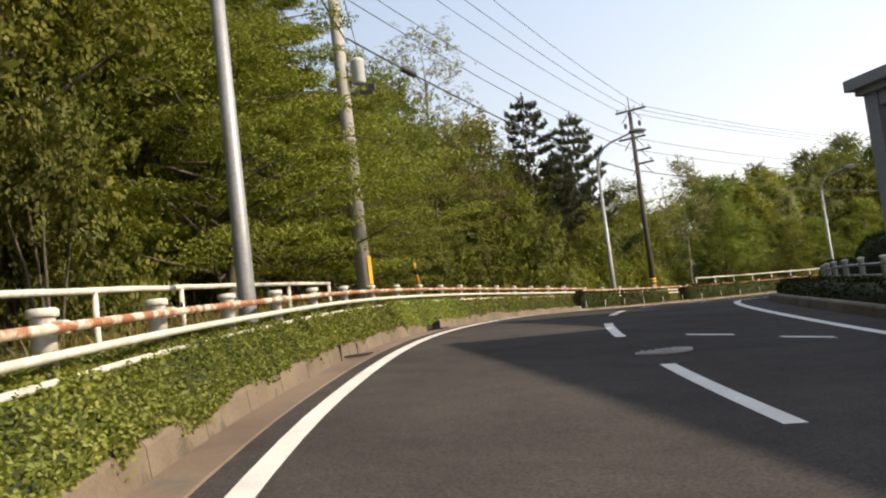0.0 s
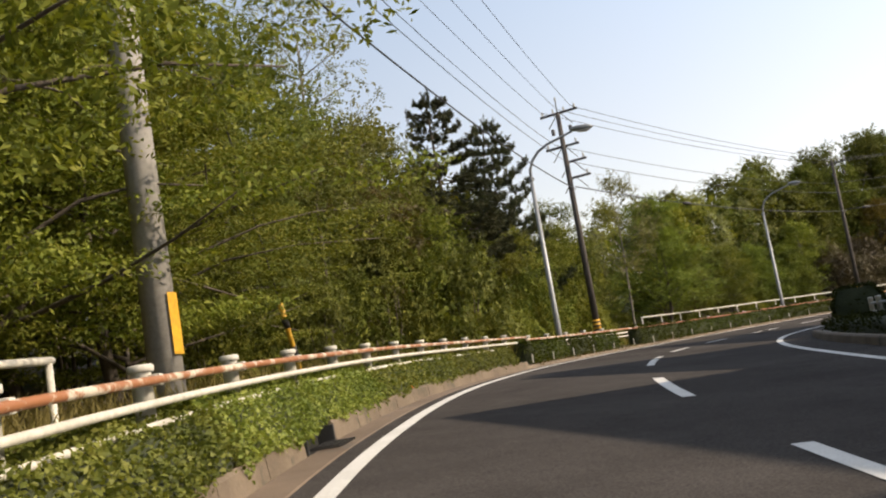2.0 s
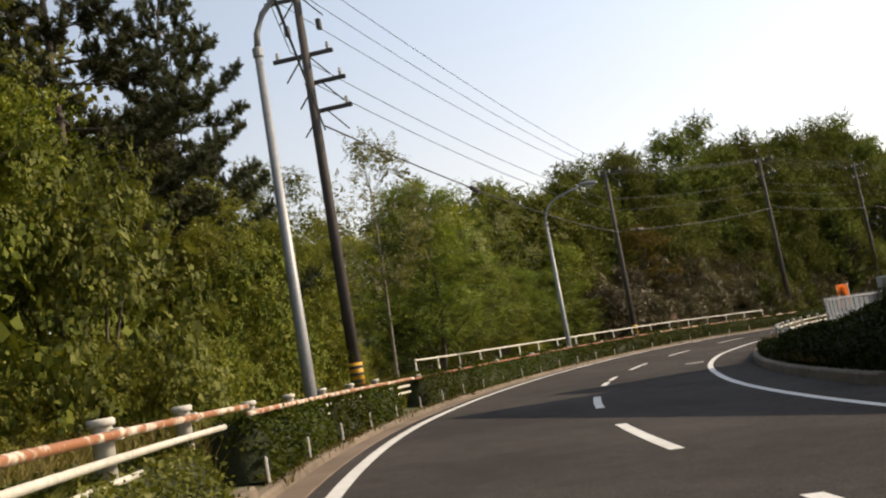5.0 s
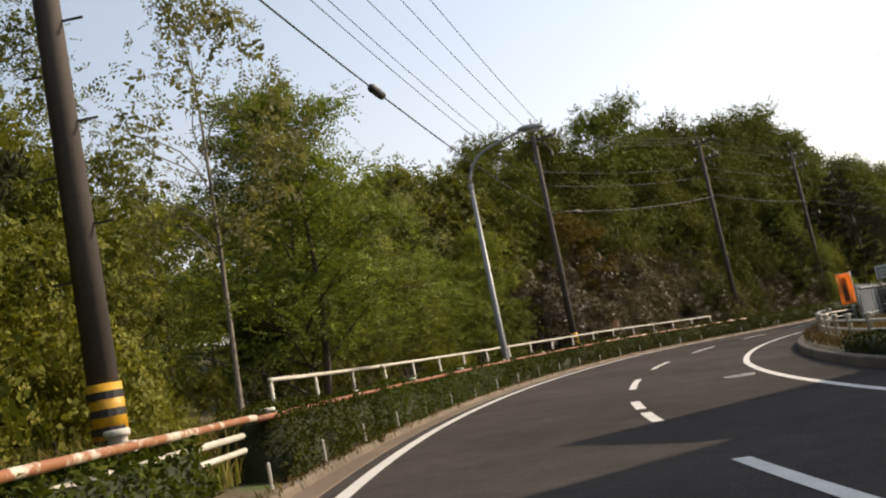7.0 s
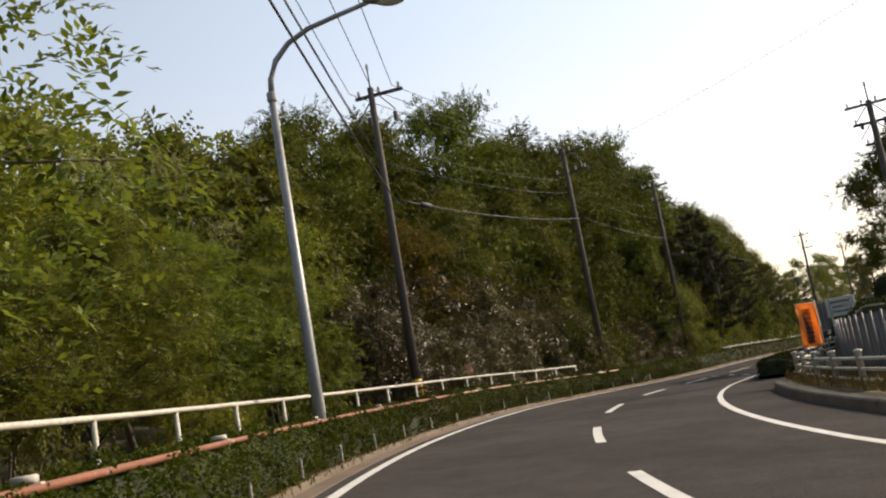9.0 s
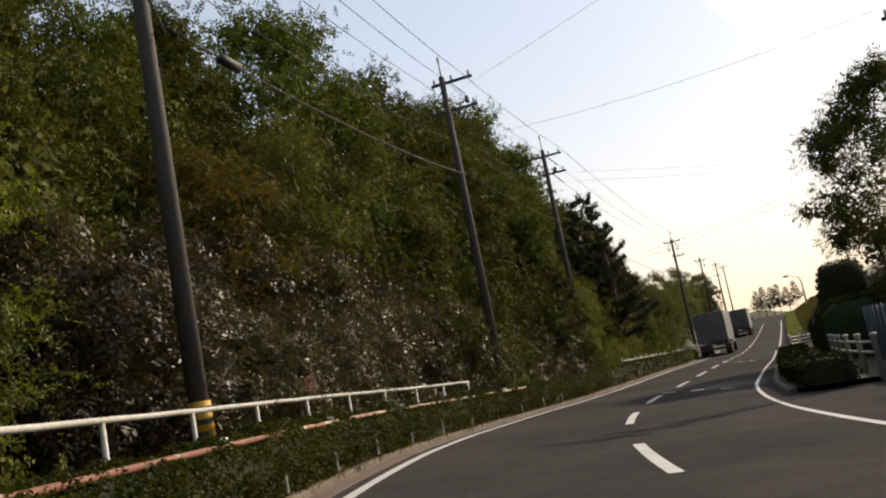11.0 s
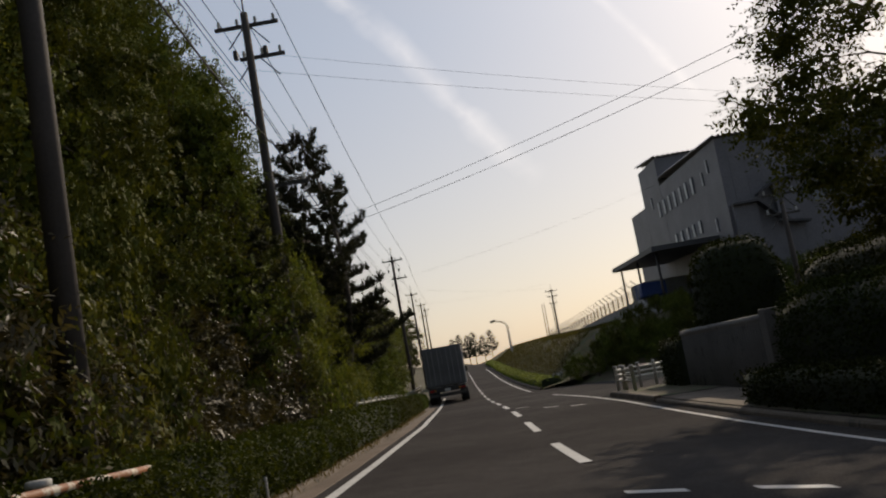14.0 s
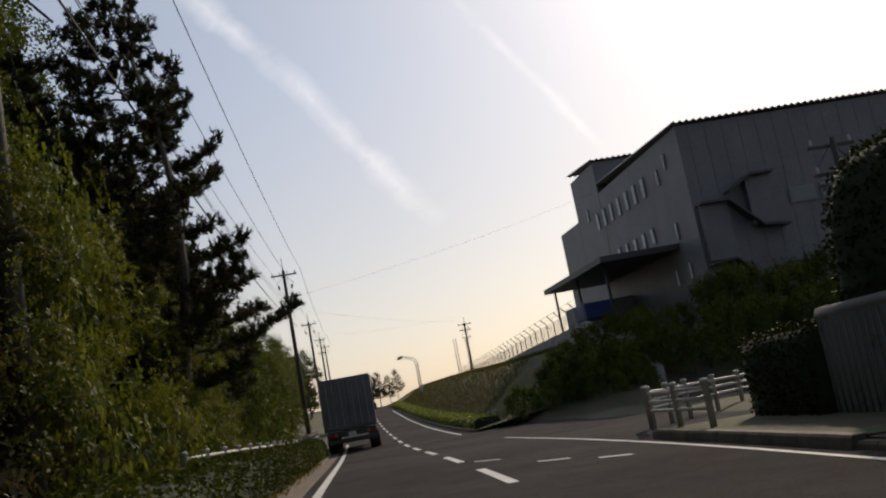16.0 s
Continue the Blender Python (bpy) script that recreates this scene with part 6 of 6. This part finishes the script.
def factory():
    ob = thing("factory_building", "large grey clad factory building with narrow windows", "building")
    front = wall_box("wall", ob, 146.2, 163.0, -18.5, -46.0, 0.0, 14.5, CLAD, "grey clad main block")
    wall_box("wall", ob, 163.05, 170.0, -18.5, -40.0, 0.0, 16.9, CLAD, "taller grey block behind")
    wall_box("wall", ob, 170.05, 176.5, -18.5, -36.0, 0.0, 13.6, CLAD, "lower grey rear block")
    for s0, s1, d0, d1, h, n in ((145.9, 163.2, -18.2, -46.2, 14.5, 70), (162.8, 170.2, -18.2, -40.2, 16.9, 50)):
        verts, faces = [], []
        for k in range(n * 2 + 1):
            d = d0 + (d1 - d0) * k / (n * 2)
            z = h + (0.24 if k % 2 else 0.06)
            verts += [at(s0, d, z), at(s1, d, z + 0.5)]
        faces = [(2 * k, 2 * k + 1, 2 * k + 3, 2 * k + 2) for k in range(n * 2)]
        mesh_object("roof", verts, faces, CLAD, ob, "corrugated metal roof with a toothed eave")
    for k in range(26):
        d = -19.2 - k * 1.02
        wall_box("seam", front, 146.178, 146.196, d, d - 0.03, 0.2, 14.4, CLAD)
    for row, (h0, h1, ss) in enumerate(((11.9, 13.2, np.arange(152.9, 164.5, 1.85)), (8.9, 9.9, np.arange(153.0, 160.5, 1.85)))):
        for s in ss:
            far_block = s + 0.6 > 163.0
            f = wall_box("window", ob, s, s + 0.62, -18.47, -18.42, h0, h1, GALV)
            wall_box("pane", f, s + 0.06, s + 0.56, -18.41, -18.39, h0 + 0.06, h1 - 0.06, PALE_GLASS)
    for s, h in ((148.6, 12.6), (150.2, 12.0), (149.0, 8.4), (148.2, 5.9), (150.5, 5.8), (166.5, 13.0)):
        f = wall_box("window", ob, s, s + 0.3, -18.47, -18.42, h, h + 1.0, GALV)
        wall_box("pane", f, s + 0.04, s + 0.26, -18.41, -18.39, h + 0.05, h + 0.95, PALE_GLASS)
    for k in range(5):
        d = -24.2 - k * 1.9
        f = wall_box("window", ob, 146.1, 146.16, d, d - 1.6, 9.0, 9.9, GALV)
        wall_box("pane", f, 146.06, 146.09, d - 0.06, d - 1.54, 9.06, 9.84, GLASS)
    # outside stair with sloping hoods on the end wall
    stair = thing("stair", "", "")
    stair.parent = ob
    for (d0, h0), (d1, h1) in (((-18.6, 9.8), (-20.3, 9.8)), ((-20.3, 9.8), (-22.0, 8.1)), ((-22.0, 8.1), (-23.5, 7.9)), ((-20.4, 10.2), (-21.8, 11.0)), ((-21.8, 11.0), (-23.2, 11.0)), ((-18.6, 6.4), (-20.0, 6.5)), ((-20.0, 6.5), (-20.9, 5.6))):
        verts = [at(s, d, h) for s in (145.3, 146.1) for d, h in ((d0, h0), (d1, h1), (d1, h1 - 0.13), (d0, h0 - 0.13))]
        mesh_object("hood", verts, [(0, 1, 2, 3), (4, 7, 6, 5), (0, 4, 5, 1), (1, 5, 6, 2), (2, 6, 7, 3), (3, 7, 4, 0)], DARK_ROOF, stair)
    wall_box("landing_wall", stair, 145.7, 146.1, -21.6, -23.1, 8.1, 10.86, CLAD)
    wall_box("landing_wall", stair, 145.7, 146.1, -18.7, -20.3, 6.5, 9.66, CLAD)
    # loading canopy
    c = wall_box("loading_canopy", ob, 149.5, 166.0, -13.6, -18.5, 7.9, 8.25, DARK_ROOF, "dark sheet loading canopy")
    for s in (151, 158, 165):
        tube("canopy_post", [at(s, -14.2, 3.5), at(s, -14.2, 7.95)], 0.09, IRON, c, 8)
    wall_box("store", ob, 160, 165.5, -14.8, -18.4, 4.0, 6.4, PALE, "pale block store under the canopy")
    return ob


def pale_glass():
    m, t, b = shader("milky_window_glass", 0.25)
    n = noise_node(t, 2.0, 3)
    c = ramp(t, n.outputs[0], [(0.3, (0.55, 0.58, 0.6)), (0.7, (0.7, 0.73, 0.75))])
    t.links.new(c.outputs[0], b.inputs["Base Color"])
    tr, mx = t.nodes.new("ShaderNodeBsdfTranslucent"), t.nodes.new("ShaderNodeMixShader")
    mx.inputs[0].default_value = 0.5
    t.links.new(b.outputs[0], mx.inputs[1])
    t.links.new(tr.outputs[0], mx.inputs[2])
    t.links.new(mx.outputs[0], t.nodes["Material Output"].inputs["Surface"])
    return m


PALE_GLASS = pale_glass()
factory()


def retaining_wall():
    ob = thing("retaining_wall", "stained grey concrete retaining wall on top of the bank", "wall")
    top = lambda s: float(np.interp(s, [138, 150, 165, 195, 214], [1.2, 4.7, 4.3, 3.1, 2.4]))
    s = 139.0
    while s < 213:
        e = s + 3.7
        verts = [at(t, d, h) for t in (s + 0.01, e - 0.01) for d, h in ((-12.0, 0.0), (-12.05, top(t)), (-12.4, top(t)), (-12.4, 0.0))]
        mesh_object("panel", verts, [(0, 1, 5, 4), (1, 2, 6, 5), (2, 3, 7, 6), (0, 4, 7, 3), (0, 3, 2, 1), (4, 5, 6, 7)], PALE, ob)
        s = e
    fence = thing("mesh_fence", "wire fence with outward-leaning barbed top on the wall", "fence")
    posts = np.arange(150, 214, 2.2)
    for s in posts:
        a, b, c = at(s, -12.2, top(s)), at(s, -12.2, top(s) + 1.0), at(s, -11.8, top(s) + 1.45)
        tube("post", [a, b, c], 0.035, GALV, fence, 6)
    for off, h in ((0, 0.08), (0, 0.3), (0, 0.52), (0, 0.74), (0, 0.96), (0.2, 1.2), (0.4, 1.42)):
        tube("wire", [at(s, -12.2 + off, top(s) + h) for s in posts], 0.011, GALV, fence, 4)
    for i in range(len(posts) - 1):
        vs, fs = [], []
        for k in range(14):
            t = posts[i] + 2.2 * (k + 0.5) / 14
            v, f = tube_data([at(t, -12.2, top(t)), at(t, -12.2, top(t) + 0.98)], 0.006, 3, False)
            fs += [tuple(x + len(vs) for x in q) for q in f]
            vs += v
        tagged(mesh_object("wire_mesh", vs, fs, GALV, fence), kind="stuff")


retaining_wall()
hedge_profile_object("hedge", "low rough hedge at the foot of the grass bank", 140, 235, clipped(0.6, -4.6, -3.35), 210, HEDGE_LEAF, 70, 0.14, 0.09)
three_rail_fence("small white barrier at the foot of the bank", [(141.5, -4.3), (143.5, -5.0)], (0.55, 0.3), 1.0, 0.65, WHITE_PIPE)


def sheeted_stack(s, d, h):
    ob = thing("sheeted_stack", "stack of goods under a blue sheet", "goods", there(s, d, h))
    bm = bmesh.new()
    box(bm, (2.6, 2.0, 1.1), (0, 0, 0.55), bevel=0.15)
    for v in bm.verts:
        v.co += Vector((0, 0, 0.06 * noise3(v.co.x * 2, v.co.y * 2)))
    part("sheet", bm, BLUE_SHEET, ob)


sheeted_stack(156.5, -14.5, 5.0)


# a far clump of pines beyond the crest
for s, d, size in ((264, 1.6, 0.62), (266, 0.2, 0.7), (265, -1.4, 0.66), (268, -2.6, 0.72), (266, -4.4, 0.6), (268, -6.0, 0.62)):
    plant("pine", s, d, size, 0.9)

# far lamps and poles on the inner side
street_lamp(214.0, -6.6, 6.2, 1.7, 180, "far slim street lamp on the bank")
street_lamp(222.0, -6.9, 6.2, 1.7, 180, "far slim street lamp near the crest")
utility_pole(220.5, -14.2, 9.6, [(9.4, 0.9, 0, 4), (8.6, 0.8, 0, 3), (7.6, 0.6, 0, 2)], "far dark utility pole above the grass bank", POLE_WOOD, 0.17, guard=False)
for s, d, h in ((232, -14.0, 5.8), (228, -13.2, 5.5), (216, -13.4, 4.6)):
    ob = thing("slim_mast", "slim bare mast behind the bank", "mast", there(s, d, land(s, d)))
    tube("mast", [(0, 0, -0.2), (0, 0, h)], [0.07, 0.045], IRON, ob, 8)
utility_pole(89.8, -8.3, 9.3, [(9.2, 0.85, 0, 4), (8.5, 0.7, 0, 3), (7.7, 0.45, 0, 2)], "dark utility pole behind the steel hoarding", POLE_WOOD, 0.16, guard=False)
utility_pole(121.0, -12.5, 6.6, [(6.4, 0.7, 0, 3), (5.6, 0.7, 0, 3)], "slim dark pole in front of the factory", POLE_WOOD, 0.13, guard=False)


# ---- overhead lines ----
def line(name, label, a, b, sag, radius=0.012, parts=()):
    a, b = Vector(a), Vector(b)
    pts = [a.lerp(b, u) - Vector((0, 0, sag * 4 * u * (1 - u))) for u in np.linspace(0, 1, 17)]
    ob = thing(name, label, "overhead line")
    tube("wire", pts, radius, CABLE, ob, 4)
    for u in parts:
        p = a.lerp(b, u) - Vector((0, 0, sag * 4 * u * (1 - u)))
        q = a.lerp(b, u + 0.02) - Vector((0, 0, sag * 4 * (u + 0.02) * (0.98 - u)))
        k = (q - p).normalized()
        tube("splice_box", [p - k * 0.35, p - k * 0.3, p + k * 0.3, p + k * 0.35], [0.02, 0.085, 0.085, 0.02], CABLE, ob, 8, "black cable splice box")
    return ob


POLES = [(-14, 5.0, 10.0), (18.6, 5.0, 9.85), (47.0, 5.25, 10.3), (76.3, 5.35, 9.9), (94.1, 5.3, 11.6), (107.5, 5.3, 11.4), (154.5, 4.9, 11.0), (186, 5.0, 10.4), (216, 5.0, 10.5), (236, 5.0, 10.5)]
for (s0, d0, h0), (s1, d1, h1) in zip(POLES, POLES[1:]):
    for off in (-0.75, 0.0, 0.72):
        line("power_line", "thin black power line between the poles", at(s0, d0 + off, h0), at(s1, d1 + off, h1), 0.012 * (s1 - s0))
    if s0 < 150:
        line("telephone_cable", "thick black telephone cable slung along the poles", at(s0, d0 - 0.2, h0 - 3.4), at(s1, d1 - 0.2, h1 - 3.5), 0.014 * (s1 - s0), 0.022, (0.1,) if s0 in (18.6, 76.3) else (0.3,) if s0 == 47.0 else ())
        line("telephone_cable", "thin black cable slung below the power lines", at(s0, d0 + 0.1, h0 - 2.2), at(s1, d1 + 0.1, h1 - 2.2), 0.014 * (s1 - s0), 0.012)
        line("telephone_cable", "thin black cable slung below the power lines", at(s0, d0 + 0.35, h0 - 1.5), at(s1, d1 + 0.35, h1 - 1.5), 0.014 * (s1 - s0), 0.012)
CROSS = [((94.1, 5.1, 9.3), (89.8, -8.3, 8.9)), ((107.5, 4.6, 10.2), (116.9, -23.8, 6.9)), ((107.5, 5.2, 9.9), (116.9, -24.2, 6.6)), ((107.5, 5.1, 5.4), (89.8, -8.3, 5.6)), ((107.5, 5.1, 5.2), (89.8, -8.3, 5.4)), ((154.5, 4.8, 9.3), (163, -18.6, 13.0)), ((186, 5, 9.0), (220.5, -14.2, 9.4)), ((154.5, 4.8, 8.6), (220.5, -14.2, 8.6)), ((94.1, 5.2, 10.9), (68, -13.7, 10.0))]
for (s0, d0, h0), (s1, d1, h1) in CROSS:
    line("cross_line", "thin black line slung across the road", at(s0, d0, h0), at(s1, d1, h1 + land(s1, d1) * 0.5), 0.35, 0.005)


# ---- contrails ----
def contrail(name, label, way, width, seed):
    """A drifting vapour trail far off in the sky: (azimuth, elevation) in degrees along its line."""
    pts = []
    far_off = 2600.0
    for i in range(len(way) - 1):
        for u in np.linspace(0, 1, 9)[:-1]:
            a, e = (way[i][k] + (way[i + 1][k] - way[i][k]) * u for k in (0, 1))
            a, e = radians(a), radians(e)
            pts.append(Vector((math.cos(a) * math.cos(e), math.sin(a) * math.cos(e), math.sin(e))) * far_off)
    verts, faces, uv = [], [], []
    n = len(pts)
    for i, p in enumerate(pts):
        t = (pts[min(i + 1, n - 1)] - pts[max(i - 1, 0)]).normalized()
        side = t.cross(p.normalized()).normalized() * width * (0.75 + 0.5 * noise3(i * 0.35, seed))
        verts += [p - side, p + side]
        uv += [(i / (n - 1), 0.0), (i / (n - 1), 1.0)]
    faces = [(2 * i, 2 * i + 1, 2 * i + 3, 2 * i + 2) for i in range(n - 1)]
    ob = mesh_object(name, verts, faces, VAPOUR)
    layer = ob.data.uv_layers.new(name="UVMap")
    for lp in ob.data.loops:
        layer.data[lp.index].uv = uv[lp.vertex_index]
    ob.visible_shadow = False
    tagged(ob, label, "vapour trail", "", "structure")


def vapour():
    m = bpy.data.materials.new("vapour")
    m.use_nodes = True
    t = m.node_tree
    t.nodes.remove(t.nodes["Principled BSDF"])
    c = t.nodes.new("ShaderNodeTexCoord")
    sep = t.nodes.new("ShaderNodeSeparateXYZ")
    t.links.new(c.outputs["UV"], sep.inputs[0])
    cross = ramp(t, sep.outputs[1], [(0.05, (0, 0, 0)), (0.5, (1, 1, 1)), (0.95, (0, 0, 0))])
    ends = ramp(t, sep.outputs[0], [(0.0, (0, 0, 0)), (0.18, (1, 1, 1)), (1.0, (1, 1, 1))])
    n = noise_node(t, 0.005, 5, 0.6)
    streak = ramp(t, n.outputs[0], [(0.32, (0.1, 0.1, 0.1)), (0.68, (1, 1, 1))])
    f = mixed(t, "MULTIPLY", 1.0, cross.outputs[0], ends.outputs[0])
    f = mixed(t, "MULTIPLY", 1.0, f, streak.outputs[0])
    soft = t.nodes.new("ShaderNodeMath")
    soft.operation = "MULTIPLY"
    soft.inputs[1].default_value = 0.33
    t.links.new(f, soft.inputs[0])
    tr, em, mx = t.nodes.new("ShaderNodeBsdfTransparent"), t.nodes.new("ShaderNodeEmission"), t.nodes.new("ShaderNodeMixShader")
    em.inputs["Color"].default_value, em.inputs["Strength"].default_value = (1.0, 0.97, 0.94, 1), 3.2
    t.links.new(soft.outputs[0], mx.inputs[0])
    t.links.new(tr.outputs[0], mx.inputs[1])
    t.links.new(em.outputs[0], mx.inputs[2])
    t.links.new(mx.outputs[0], t.nodes["Material Output"].inputs["Surface"])
    return m


VAPOUR = vapour()
contrail("contrail", "wide ragged vapour trail drifting in the sky", [(7.0, 10.5), (8.5, 12.0), (11.6, 15.9), (14.7, 20.2), (17.9, 23.3), (21.0, 26.2), (28.5, 33)], 62, 3)
contrail("contrail", "narrow white vapour trail in the sky", [(-3.6, 12.6), (-2.4, 14.4), (-0.5, 17.4), (2.1, 20.9), (4.2, 24.0), (9.2, 31)], 30, 5)
